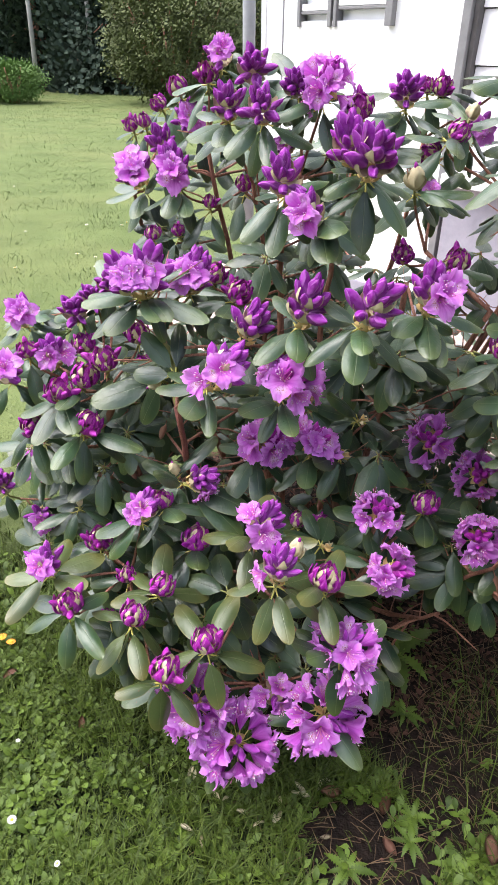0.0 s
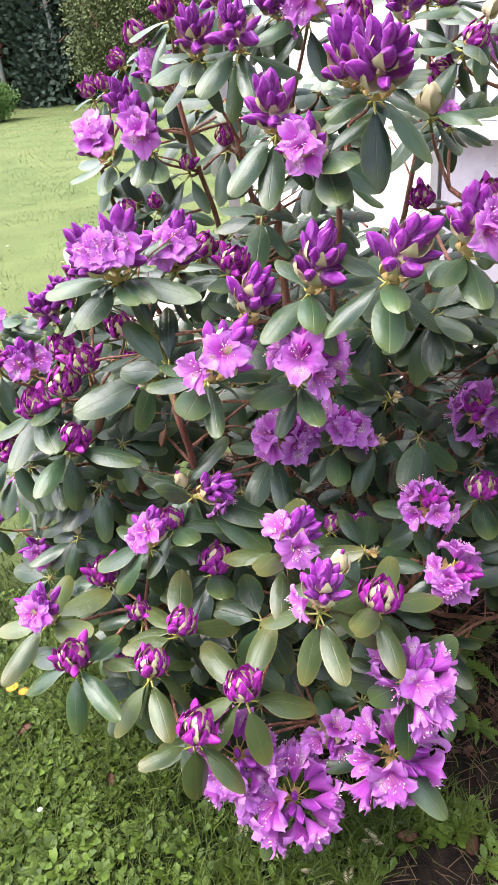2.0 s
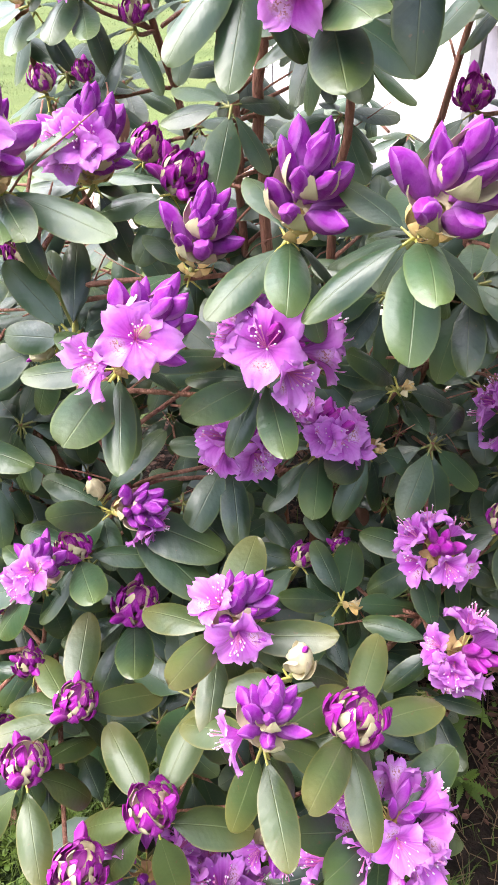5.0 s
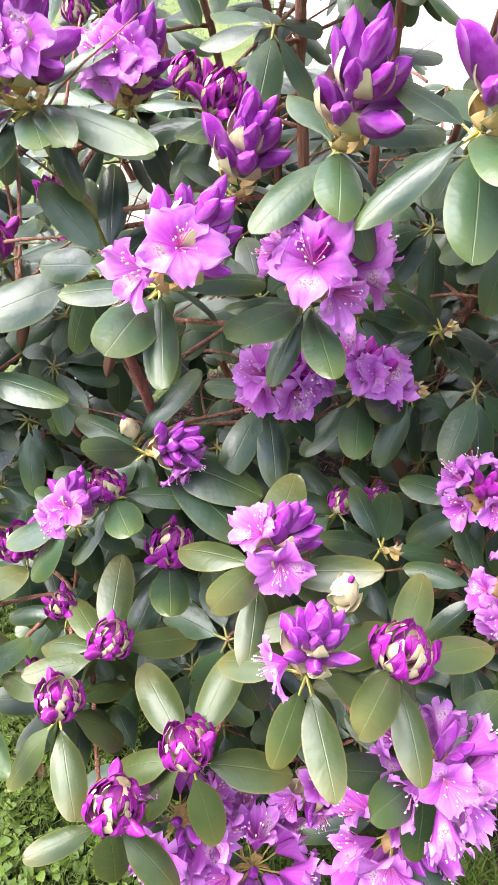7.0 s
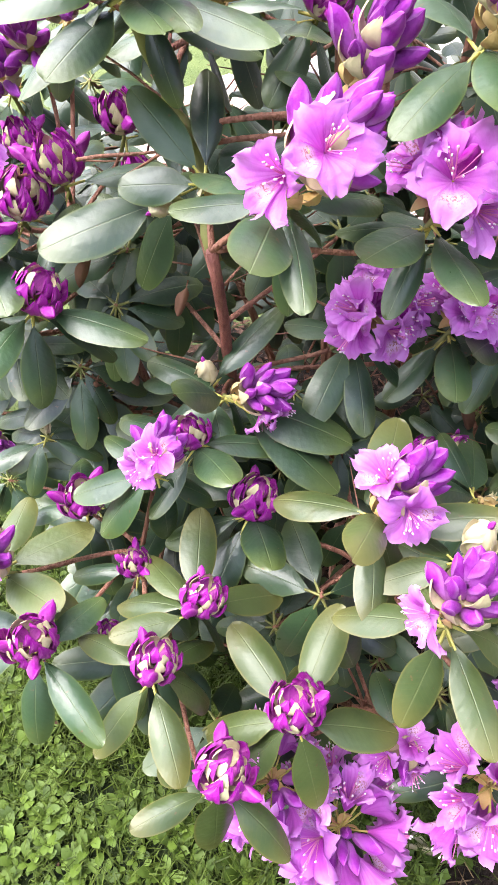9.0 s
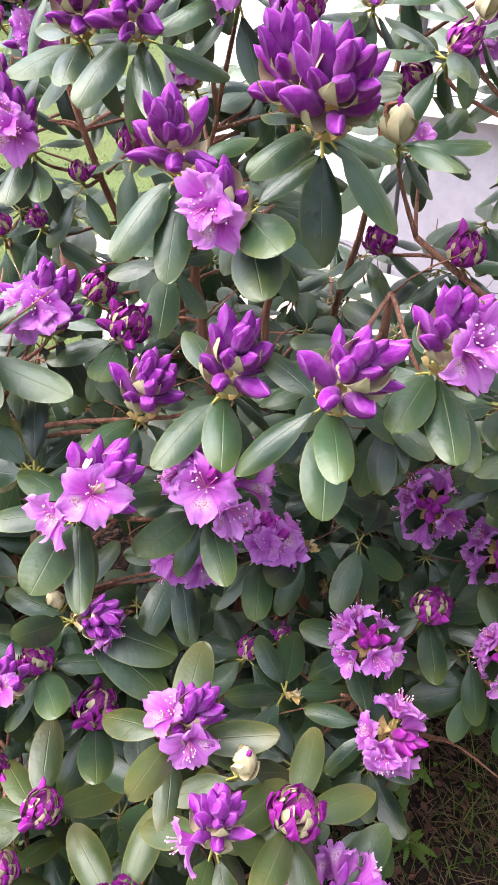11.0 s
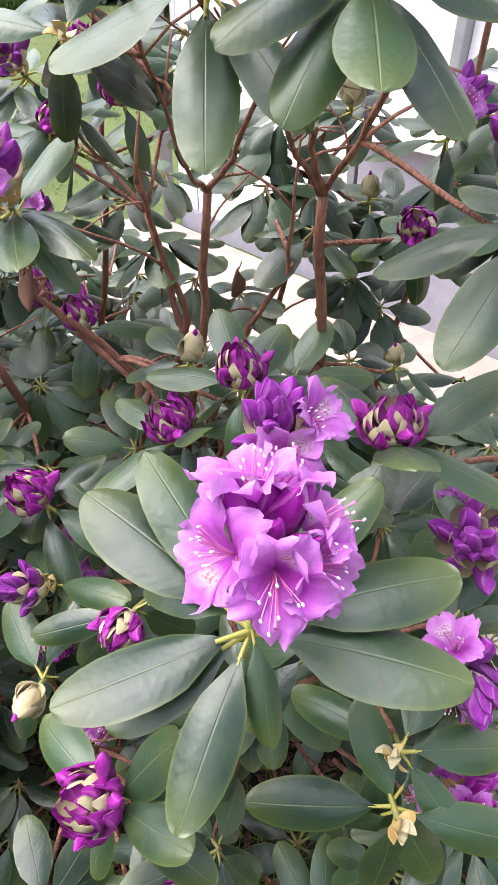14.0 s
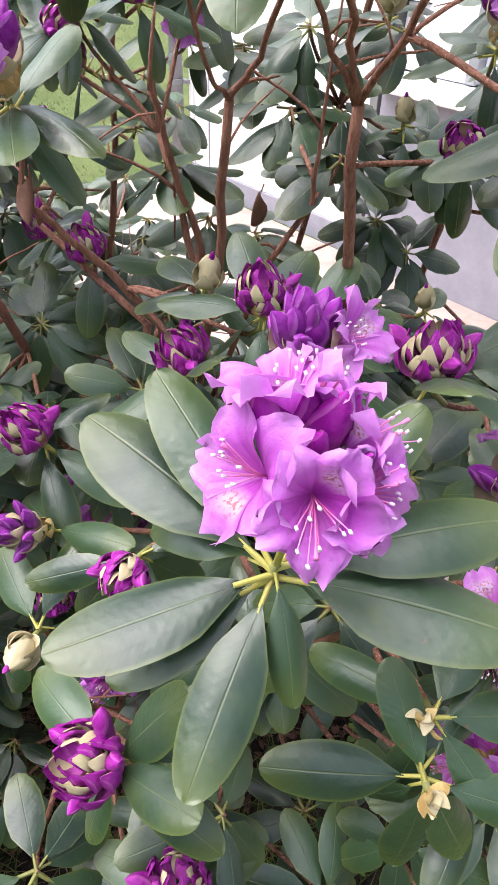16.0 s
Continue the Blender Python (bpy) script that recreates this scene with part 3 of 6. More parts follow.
def straw(count, rng):
    bm = bmesh.new()
    for _ in range(count):
        x, y = -0.1 + 1.0 * rng.random(), 0.65 + 0.75 * rng.random()
        if not soil(x, y) and rng.random() < 0.7:
            continue
        a, s = rng.random() * 6.28, 0.02 + 0.06 * rng.random()
        z = ground_height(x, y) + 0.004 + 0.006 * rng.random()
        d = Vector((math.cos(a), math.sin(a), 0.2 * (rng.random() - 0.5))) * s
        p = Vector((x, y, z))
        add_tube(bm, (p, p + d * 0.5 + Vector((0, 0, 0.004)), p + d), (0.0009, 0.001, 0.0006), 4)
    tagged(new("straw", mesh_of("straw", bm, DRY)), "dry straw and twigs lying on the soil", "straw", kind="stuff")


straw(1100, grng)


def litter(count, rng):
    """Brown leaves, bark flakes and clods that cover the soil under the bush."""
    verts, faces = [], []
    while count > 0:
        x, y = rng.uniform(-0.5, 1.15), rng.uniform(0.62, 2.5)
        if math.hypot((x - 0.33) / 0.8, (y - 1.75) / 0.74) > 1 and rng.random() > 0.02:
            continue
        count -= 1
        a, size = rng.random() * 6.28, rng.uniform(0.007, 0.024) * (0.45 if y < 1.0 else 1.0)
        wide, cup, tip = rng.uniform(0.05, 0.36), rng.uniform(0.1, 0.6), rng.uniform(-0.4, 0.5)
        ca, sa, z = math.cos(a), math.sin(a), ground_height(x, y) + 0.002 + 0.012 * rng.random()
        k = len(verts)
        for v, w in ((0.0, 0.15), (0.35, 1.0), (0.7, 0.8), (1.0, 0.05)):
            for q in (-1, 0, 1):
                u, p = size * (v - 0.5), size * wide * w * q
                verts.append((x + ca * u - sa * p, y + sa * u + ca * p, z + size * (cup * wide * q * q * w + tip * (v - 0.4) * 0.6) + 0.2 * size))
        for r in range(3):
            for c in range(2):
                m = k + r * 3 + c
                faces.append((m, m + 1, m + 4, m + 3))
    me = bpy.data.meshes.new("leaf_litter")
    me.from_pydata(verts, [], faces)
    me.materials.append(LITTER)
    tagged(new("leaf_litter", me), "red-brown dry leaf litter covering the soil under the bush", "litter", kind="stuff")


litter(12000, grng)


def jagged_weed(x, y, size, count, rng):
    """A rosette of long leaves with toothed, drooping lobes."""
    root = new("weed")
    root.matrix_basis = pose(x, y, ground_height(x, y), 0, 0, 360 * rng.random())
    for k in range(count):
        a = 6.28 * k / count + rng.uniform(-0.3, 0.3)
        s = size * rng.uniform(0.7, 1.1)
        lift = rng.uniform(0.3, 0.8)
        ca, sa = math.cos(a), math.sin(a)
        bm = bmesh.new()
        rows = []
        for j in range(19):
            v = j / 18
            w = s * (0.02 + 0.17 * math.sin(math.pi * v ** 0.8) * (1.0 if j % 2 else 0.45)) if j < 18 else 0.001
            back = -0.03 * s if j % 2 else 0.0
            h = s * (lift * v - 0.55 * v * v * (0.5 + lift)) + 0.012
            row = []
            for q in (-1, 0, 1):
                u = s * v + back * abs(q)
                row.append(bm.verts.new((ca * u - sa * w * q, sa * u + ca * w * q, h + 0.25 * w * abs(q))))
            rows.append(row)
        for p, q in zip(rows, rows[1:]):
            for c in range(2):
                bm.faces.new((p[c], p[c + 1], q[c + 1], q[c]))
        part("leaf", mesh_of("leaf", bm, CLOVER), root)
    tagged(root, "low weed with jagged toothed green leaves on the soil", "weed", "jagged weeds by the bush")


for x, y, s, c in ((0.46, 1.27, 0.15, 6), (0.44, 1.08, 0.055, 9), (0.402, 0.807, 0.05, 9), (0.385, 0.75, 0.05, 8), (0.239, 0.691, 0.06, 9), (0.60, 0.80, 0.05, 6), (0.47, 0.70, 0.06, 8), (0.42, 0.63, 0.05, 7), (0.53, 0.64, 0.05, 6), (-0.42, 0.62, 0.05, 6), (-0.15, 0.72, 0.045, 6)):
    jagged_weed(x, y, s, c, grng)


def fallen(name, mat, x, y, size, rng, label, category, width=0.5):
    """A curled dead leaf or petal on the ground."""
    bm = bmesh.new()
    rows = []
    for j in range(6):
        v = j / 5
        w = width * size * math.sin(math.pi * (0.08 + 0.84 * v)) * 0.5
        rows.append([bm.verts.new((w * q, size * (v - 0.5), 0.22 * size * width * (q * q) * (0.5 + v) + 0.05 * size * q * math.sin(7 * v + x * 31) + 0.12 * size * math.sin(3 * v + x * 9)))
                     for q in (-1, -0.5, 0, 0.5, 1)])
    for a, b in zip(rows, rows[1:]):
        for k in range(4):
            bm.faces.new((a[k], a[k + 1], b[k + 1], b[k]))
    bmesh.ops.solidify(bm, geom=bm.faces[:], thickness=0.0006)
    ob = new(name, mesh_of(name, bm, mat))
    ob.matrix_basis = pose(x, y, ground_height(x, y) + (0.004 if soil(x, y) else 0.028) + size * 0.10, 50 * (rng.random() - 0.5), 50 * (rng.random() - 0.5), 360 * rng.random())
    tagged(ob, label, category, group="litter on the ground")


for x, y, s in ((0.344, 0.841, 0.065), (0.338, 0.741, 0.045), (0.553, 0.728, 0.06), (0.22, 0.85, 0.05)):
    fallen("dead_leaf", DEAD_LEAF, x, y, s, grng, "curled brown dead leaf lying on dark soil", "leaf", 0.55)
fallen("dead_leaf", DEAD_LEAF, -0.63, 1.18, 0.04, grng, "orange-brown dead leaf lying in grass", "leaf", 0.6)
fallen("dead_leaf", DEAD_LEAF, -0.40, 1.03, 0.035, grng, "small brown dead leaf lying in grass", "leaf", 0.5)
PETAL_SPOTS = ((-0.111, 0.896), (-0.100, 0.890), (-0.034, 0.866), (-0.024, 0.831), (-0.045, 0.838), (0.016, 0.801), (-0.072, 0.740), (-0.109, 0.768),
               (0.149, 0.858), (0.140, 0.845), (0.157, 0.842), (0.212, 0.879), (0.195, 0.868), (0.097, 0.791), (0.085, 0.785), (0.052, 0.776), (0.10, 0.825), (0.20, 0.76))
for x, y in PETAL_SPOTS:
    fallen("fallen_petal", FALLEN, x, y, 0.020 + 0.016 * grng.random(), grng, "pale withered petal lying on the grass", "petal", 0.38)


def daisy(x, y, r, rng, orange=False):
    root = new("daisy")
    root.matrix_basis = pose(x, y, ground_height(x, y), 8, 6, 360 * rng.random())
    bm = bmesh.new()
    add_tube(bm, ((0, 0, 0), (0.004, 0, 0.03), (0, 0, 0.05)), (0.0012, 0.001, 0.0012), 5)
    part("stem", mesh_of("stem", bm, GRASS_SHADED), root)
    bm = bmesh.new()
    for k in range(14):
        a = 6.28 * k / 14
        c, s = math.cos(a), math.sin(a)
        q = [bm.verts.new((r * (c * u - s * w), r * (s * u + c * w), 0.05 + r * h)) for u, w, h in
             ((0.2, -0.05, 0.0), (0.2, 0.05, 0.0), (0.75, 0.15, 0.12), (1.0, 0.0, 0.08), (0.75, -0.15, 0.12))]
        bm.faces.new(q)
    part("petals", mesh_of("petals", bm, ORANGE if orange else WHITE_PETAL), root)
    bm = bmesh.new()
    bmesh.ops.create_uvsphere(bm, u_segments=10, v_segments=6, radius=r * 0.34)
    for v in bm.verts:
        v.co.z = v.co.z * 0.6 + 0.051
    part("flower_centre", mesh_of("flower_centre", bm, YELLOW), root, label="yellow domed centre")
    tagged(root, "small orange flower in the lawn" if orange else "small white daisy with yellow centre in the lawn", "flower", "flowers in the lawn")


daisy(-0.506, 0.781, 0.011, grng)
daisy(-0.546, 0.963, 0.006, grng)
daisy(-0.368, 0.694, 0.007, grng)
daisy(-0.685, 1.285, 0.017, grng, True)
daisy(-0.66, 1.27, 0.014, grng, True)
for k in range(40):
    daisy(-4.5 + 4.0 * grng.random(), 2.2 + 7.0 * grng.random(), 0.011 + 0.01 * grng.random(), grng)


# ---- house ----
def structure(name, bm, mats, label, category, smooth=False):
    return tagged(new(name, mesh_of(name, bm, *mats, smooth=smooth)), label, category, kind="structure")


HOUSE = Matrix.Translation((0.03, 5.11, 0.0)) @ Matrix.Rotation(radians(-45), 4, "Z")   # x runs along the front, -y out of it


def of_house(ob):
    ob.matrix_basis = HOUSE @ ob.matrix_basis
    return ob


def build_house():
    def solid(name, boxes, mat, label, category, bevel=0.0):
        bm = bmesh.new()
        for b in boxes:
            add_box(bm, *b, bevel=bevel)
        of_house(structure(name, bm, [mat], label, category))

    top = 3.4
    # white wall with an opening for the window
    wx0, wx1, wz0, wz1 = 0.405, 1.125, 1.64, 2.75
    solid("wall_front", [(0.281, wx0, 0.0, 0.25, 0.14, top), (wx1, 1.56, 0.0, 0.25, 0.14, top), (wx0, wx1, 0.0, 0.25, 0.14, wz0), (wx0, wx1, 0.0, 0.25, wz1, top)],
          WALL, "smooth white painted house wall", "wall")
    solid("wall_foot", [(0.10, 1.60, -0.015, 0.25, 0.0, 0.139)], PLINTH, "grey plastered foot of the white wall", "wall", 0.004)
    solid("wall_side", [(0.08, 0.30, 0.251, 7.0, 0.0, top)], WALL, "white painted side wall of the house", "wall")
    solid("wall_back", [(0.301, 6.749, 6.75, 7.0, 0.0, top)], WALL, "white painted back wall of the house", "wall")
    solid("wall_far_side", [(6.75, 7.0, 0.251, 7.0, 0.0, top)], WALL, "white painted far side wall of the house", "wall")
    solid("trim_edge", [(0.085, 0.128, -0.01, 0.24, 0.14, top)], WALL, "white edge board at the house corner", "trim", 0.004)
    solid("trim_corner", [(0.130, 0.270, -0.004, 0.24, 0.14, top)], SIDING, "pale lilac corner board of the house", "trim", 0.004)
    solid("trim_joint", [(0.271, 0.280, 0.004, 0.24, 0.14, top)], TRIM, "thin dark joint beside the corner board", "trim")
    # window with a fixed leaf and an opening leaf
    win = of_house(new("window_1"))
    tagged(win, "wide window with grey frames in the white wall", "window", kind="structure")
    for x0, x1, y0, z0 in ((wx0, wx0 + 0.022, -0.02, wz0 - 0.03), (0.646, 0.672, -0.02, wz0 - 0.03), (0.690, 0.712, -0.02, wz0 - 0.03), (wx1 - 0.045, wx1, -0.045, wz0 - 0.03)):
        bm = bmesh.new()
        add_box(bm, x0, x1, y0, 0.05, z0, wz1, bevel=0.003)
        part("window_frame", mesh_of("window_frame", bm, TRIM_PALE, smooth=False), win)
    for x0, x1, z in ((wx0 + 0.024, 0.644, wz0 + 0.035), (0.714, wx1 - 0.047, wz0 + 0.055)):
        bm = bmesh.new()
        add_box(bm, x0, x1, -0.008, 0.04, z, z + 0.016, bevel=0.003)
        part("sash_rail", mesh_of("sash_rail", bm, TRIM_PALE, smooth=False), win)
        bm = bmesh.new()
        add_box(bm, x0, x1, -0.004, 0.038, z + 0.018, z + 0.055, bevel=0.004)
        part("sash", mesh_of("sash", bm, WALL, smooth=False), win, label="white bottom rail of the sash")
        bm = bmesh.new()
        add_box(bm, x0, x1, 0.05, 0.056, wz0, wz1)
        part("pane", mesh_of("pane", bm, GLASS_REFLECTION, smooth=False), win, label="glass pane with a pale reflection painted in")
    # post between the white wall and the boarded part
    solid("post_corner", [(1.563, 1.610, -0.05, 0.24, 0.0, top)], TRIM_PALE, "grey painted post of the house front", "post", 0.003)
    solid("post_reveal", [(1.612, 1.638, -0.02, 0.24, 0.0, top)], TRIM, "dark grey strip beside the post", "post")
    # horizontal boards
    wall = of_house(new("wall_siding"))
    tagged(wall, "pale lilac painted wall of broad overlapping horizontal boards", "wall", kind="structure")
    for k in range(10):
        z = 0.92 + 0.255 * k
        for x0, x1 in ((1.640, 1.798), (2.082, 6.99)):
            bm = bmesh.new()
            add_box(bm, x0, x1, 0.02, 0.045, z, z + 0.248)
            for v in bm.verts:
                if v.co.z > z + 0.1:
                    v.co.y += 0.016
            part("board", mesh_of("board", bm, SIDING, smooth=False), wall)
    bm = bmesh.new()
    add_box(bm, 1.640, 6.99, 0.064, 0.25, 0.9, top)
    part("backing", mesh_of("backing", bm, TRIM_PALE, smooth=False), wall)
    solid("trim_panel", [(1.80, 2.030, -0.02, 0.06, 0.92, top)], WALL, "white upright panel on the boarded wall", "trim", 0.004)
    solid("trim_upright", [(2.032, 2.080, -0.03, 0.06, 0.92, top)], METAL, "grey upright strip on the boarded wall", "trim", 0.004)
    # ledge and plinth under the boards
    solid("trim_ledge", [(1.640, 6.99, -0.16, 0.015, 0.85, 0.915)], WALL, "white ledge at the foot of the boards", "trim", 0.008)
    solid("wall_plinth", [(1.640, 6.99, -0.06, 0.2, 0.0, 0.849)], PLINTH, "lilac-grey plastered plinth of the house", "wall")
    solid("pavement", [(-0.2, 7.2, -1.55, -0.062, -0.05, 0.03)], PAVING, "pale pinkish concrete strip along the house wall", "pavement", 0.01)
    pipe = new("downpipe")
    pipe.matrix_basis = HOUSE @ pose(0.025, -0.06, 0)
    bm = bmesh.new()
    add_tube(bm, [(0, 0, 0.03), (0, 0, 1.5), (0, 0, 3.35)], [0.042, 0.042, 0.042], 16)
    part("pipe", mesh_of("pipe", bm, METAL), pipe)
    for z in (0.6, 1.35):
        bm = bmesh.new()
        add_tube(bm, [(0, 0, z), (0, 0, z + 0.03)], [0.048, 0.048], 16)
        add_box(bm, -0.008, 0.075, 0.02, 0.058, z + 0.005, z + 0.025)
        part("bracket", mesh_of("bracket", bm, METAL, smooth=False), pipe)
    tagged(pipe, "grey metal rainwater downpipe on the house corner", "downpipe")
    solid("roof", [(0.05, 7.05, -0.03, 7.05, top + 0.01, top + 0.15)], POST, "dark grey eaves of the house roof", "roof", 0.02)


build_house()


# ---- distance ----
def clump_mesh(name, count, shape, leaf, rng, mat):
    """Many small leaves in tufts, filling the shape that shape(rng) draws points from."""
    verts, faces = [], []
    while count > 0:
        c, out = shape(rng)
        for _ in range(9):
            count -= 1
            p = c + Vector((rng.gauss(0, 1), rng.gauss(0, 1), rng.gauss(0, 1))) * leaf * 1.3
            d = (out + Vector((rng.gauss(0, 0.7), rng.gauss(0, 0.7), rng.gauss(0, 0.7)))).normalized()
            s = d.orthogonal().normalized() * leaf * (0.35 + 0.3 * rng.random())
            e = d * leaf * (0.8 + 0.7 * rng.random())
            k = len(verts)
            verts += [p, p + e * 0.5 + s, p + e, p + e * 0.5 - s]
            faces.append((k, k + 1, k + 2, k + 3))
    me = bpy.data.meshes.new(name)
    me.from_pydata(verts, [], faces)
    me.materials.append(mat)
    return me


def conifer(x, y, h, r, rng):
    root = new("conifer")
    root.matrix_basis = pose(x, y, 0, 0, 0, 360 * rng.random())
    bm = bmesh.new()
    add_tube(bm, [(0, 0, -0.1), (0.05, 0, h * 0.4), (0, 0.05, h * 0.95)], [0.16, 0.11, 0.02], 8)
    for k in range(14):
        z = 0.3 + h * 0.9 * rng.random()
        a = rng.random() * 6.28
        s = r * (1.05 - z / h) * 0.9
        add_tube(bm, [(0, 0, z), (math.cos(a) * s * 0.6, math.sin(a) * s * 0.6, z + 0.1), (math.cos(a) * s, math.sin(a) * s, z - 0.15)], [0.04, 0.025, 0.01], 5)
    part("trunk", mesh_of("trunk", bm, BARK), root)
    seed = rng.random() * 50

    def shape(g):
        t = g.random() ** 1.4
        a = g.random() * 6.28
        z = 0.15 + h * t
        wide = r * (1.0 - 0.8 * t) * (0.75 + 0.5 * noise.noise((math.cos(a) * 1.6 + seed, math.sin(a) * 1.6, z * 1.3)))
        q = wide * (0.55 + 0.45 * g.random())
        return Vector((math.cos(a) * q, math.sin(a) * q, z)), Vector((math.cos(a), math.sin(a), -0.5))

    part("crown", clump_mesh("crown", 7000, shape, 0.17, rng, FAR_DARK), root)
    tagged(root, "tall dark green conifer at the edge of the lawn", "tree", "trees behind the lawn")


def shrub(name, x, y, w, h, rng, mat, count, leaf, label, group=""):
    root = new(name)
    root.matrix_basis = pose(x, y, 0)
    bm = bmesh.new()
    for k in range(7):
        a = rng.random() * 6.28
        add_tube(bm, [(0.1 * math.cos(a), 0.1 * math.sin(a), -0.05), (w * 0.2 * math.cos(a), w * 0.2 * math.sin(a), h * 0.4),
                      (w * 0.34 * math.cos(a), w * 0.34 * math.sin(a), h * 0.8)], [0.05, 0.035, 0.01], 6)
    part("trunk", mesh_of("trunk", bm, BARK), root)
    seed = rng.random() * 90

    def shape(g):
        d = Vector((g.gauss(0, 1), g.gauss(0, 1), g.gauss(0, 1))).normalized()
        bulge = 0.86 + 0.34 * noise.noise(d * 2.6 + Vector((seed, 0, 0))) + 0.15 * noise.noise(d * 7 + Vector((0, seed, 0)))
        q = bulge * (0.72 + 0.28 * g.random())
        return Vector((d.x * w / 2 * q, d.y * w / 2 * q, h * 0.5 + d.z * h * 0.5 * q)), d

    part("crown", clump_mesh("crown", count, shape, leaf, rng, mat), root)
    tagged(root, label, "shrub", group)


frng = random.Random(21)
for k in range(13):
    conifer(-15.0 + 1.45 * k + frng.uniform(-0.5, 0.5), 27.5 + frng.uniform(-1.2, 2.5), 6.5 + 3 * frng.random(), 1.5 + 0.5 * frng.random(), frng)
for k in range(10):
    conifer(-18.0 + 2.3 * k + frng.uniform(-0.6, 0.6), 32.0 + frng.uniform(-1, 2), 8.0 + 3 * frng.random(), 2.0, frng)
shrub("round_shrub", -2.15, 21.8, 4.5, 3.5, frng, FAR_OLIVE, 26000, 0.075, "large rounded olive-green shrub on the lawn")
shrub("round_shrub", 0.6, 23.5, 4.2, 3.9, frng, FAR_OLIVE, 15000, 0.085, "broad olive-green shrub behind the lawn")
shrub("low_shrub", -6.9, 21.5, 1.9, 1.15, frng, FAR_LIGHT, 9000, 0.05, "low bright green shrub on the lawn")
shrub("low_shrub", -8.6, 22.3, 2.4, 1.1, frng, FAR_LIGHT, 7000, 0.06, "low bright green shrub on the lawn")
for x, y in ((-7.4, 25.6), (-5.6, 26.2)):
    root = new("birch")
    root.matrix_basis = pose(x, y, 0)
    bm = bmesh.new()
    add_tube(bm, [(0, 0, -0.1), (0.08, 0, 2.5), (-0.05, 0, 6.5), (0, 0, 9.0)], [0.09, 0.075, 0.05, 0.01], 8)
    part("trunk", mesh_of("trunk", bm, PALE_BARK), root)

    def high(g, seed=x):
        d = Vector((g.gauss(0, 1), g.gauss(0, 1), g.gauss(0, 1))).normalized() * (g.random() ** 0.4)
        return Vector((d.x * 1.8, d.y * 1.8, 7.2 + d.z * 2.6)), d
    part("crown", clump_mesh("crown", 1800, high, 0.13, frng, FAR_OLIVE), root)
    tagged(root, "slender pale-barked tree among the dark conifers", "tree", "trees behind the lawn")


# unseen tall hedge, added behind and beside the viewer to block low sky light
def hedge():
    verts, faces = [], []
    n, rows = 90, 9
    for k in range(n + 1):
        a = radians(192) + radians(190) * k / n
        for j in range(rows + 1):
            z = 7.5 * j / rows
            r = 17.0 + 1.2 * noise.noise((math.cos(a) * 9, math.sin(a) * 9, z * 0.7)) + 0.5 * noise.noise((math.cos(a) * 31, math.sin(a) * 31, z * 2.0)) + 0.15 * z
            top = 0.8 * noise.noise((a * 7, 0.0, 2.0)) * j / rows
            verts.append((math.cos(a) * r, 2.0 + math.sin(a) * r, z + top - 0.2))
    for k in range(n):
        for j in range(rows):
            q = k * (rows + 1) + j
            faces.append((q, q + rows + 1, q + rows + 2, q + 1))
    me = bpy.data.meshes.new("backdrop_hedge")
    me.from_pydata(verts, [], faces)
    me.materials.append(FAR_DARK)
    me.polygons.foreach_set("use_smooth", [True] * len(faces))
    tagged(new("backdrop_hedge", me), "unseen tall dark green hedge added to block low sky light", "hedge", kind="structure")


hedge()


def flower_pot(x, y, r, h):
    root = new("flower_pot")
    root.matrix_basis = pose(x, y, ground_height(x, y))
    bm = bmesh.new()
    outline = ((0.0, 0.0), (0.70, 0.0), (0.74, 0.02), (0.93, 0.78), (0.90, 0.80), (0.88, 0.78), (0.72, 0.20), (0.0, 0.20))
    rings = []
    for k, z in outline:
        rings.append([bm.verts.new((max(k, 0.004) * r * math.cos(a), max(k, 0.004) * r * math.sin(a), z * h)) for a in (6.2832 * q / 32 for q in range(32))])
    for a, b in zip(rings, rings[1:]):
        for q in range(32):
            bm.faces.new((a[q], a[(q + 1) % 32], b[(q + 1) % 32], b[q]))
    part("body", mesh_of("body", bm, TERRACOTTA), root)
    bm = bmesh.new()
    rings = []
    for k, z in ((0.935, 0.77), (1.0, 0.775), (1.02, 0.80), (1.02, 0.97), (0.99, 1.0), (0.93, 1.0), (0.905, 0.97), (0.905, 0.80)):
        rings.append([bm.verts.new((k * r * math.cos(a), k * r * math.sin(a), z * h)) for a in (6.2832 * q / 32 for q in range(32))])
    for a, b in zip(rings, rings[1:] + rings[:1]):
        for q in range(32):
            bm.faces.new((a[q], a[(q + 1) % 32], b[(q + 1) % 32], b[q]))
    part("rim", mesh_of("rim", bm, TERRACOTTA), root)
    bm = bmesh.new()
    bmesh.ops.create_circle(bm, cap_ends=True, segments=24, radius=r * 0.86)
    for v in bm.verts:
        v.co.z = h * 0.74
    part("soil", mesh_of("soil", bm, LITTER), root, label="dark dry potting soil")
    tagged(root, "red-brown terracotta flower pot standing beside the bush", "flower pot")


flower_pot(0.93, 1.53, 0.12, 0.24)


# ---- the rhododendron ----
bush = new("rhododendron")
bush.matrix_basis = pose(0.18, 1.62, 0)
tagged(bush, "large rhododendron bush with purple flower trusses and leathery leaves", "bush")
ORIGIN = Vector((0.18, 1.62, 0.0))
srng = random.Random(3)
HUBS = []
NODES = []


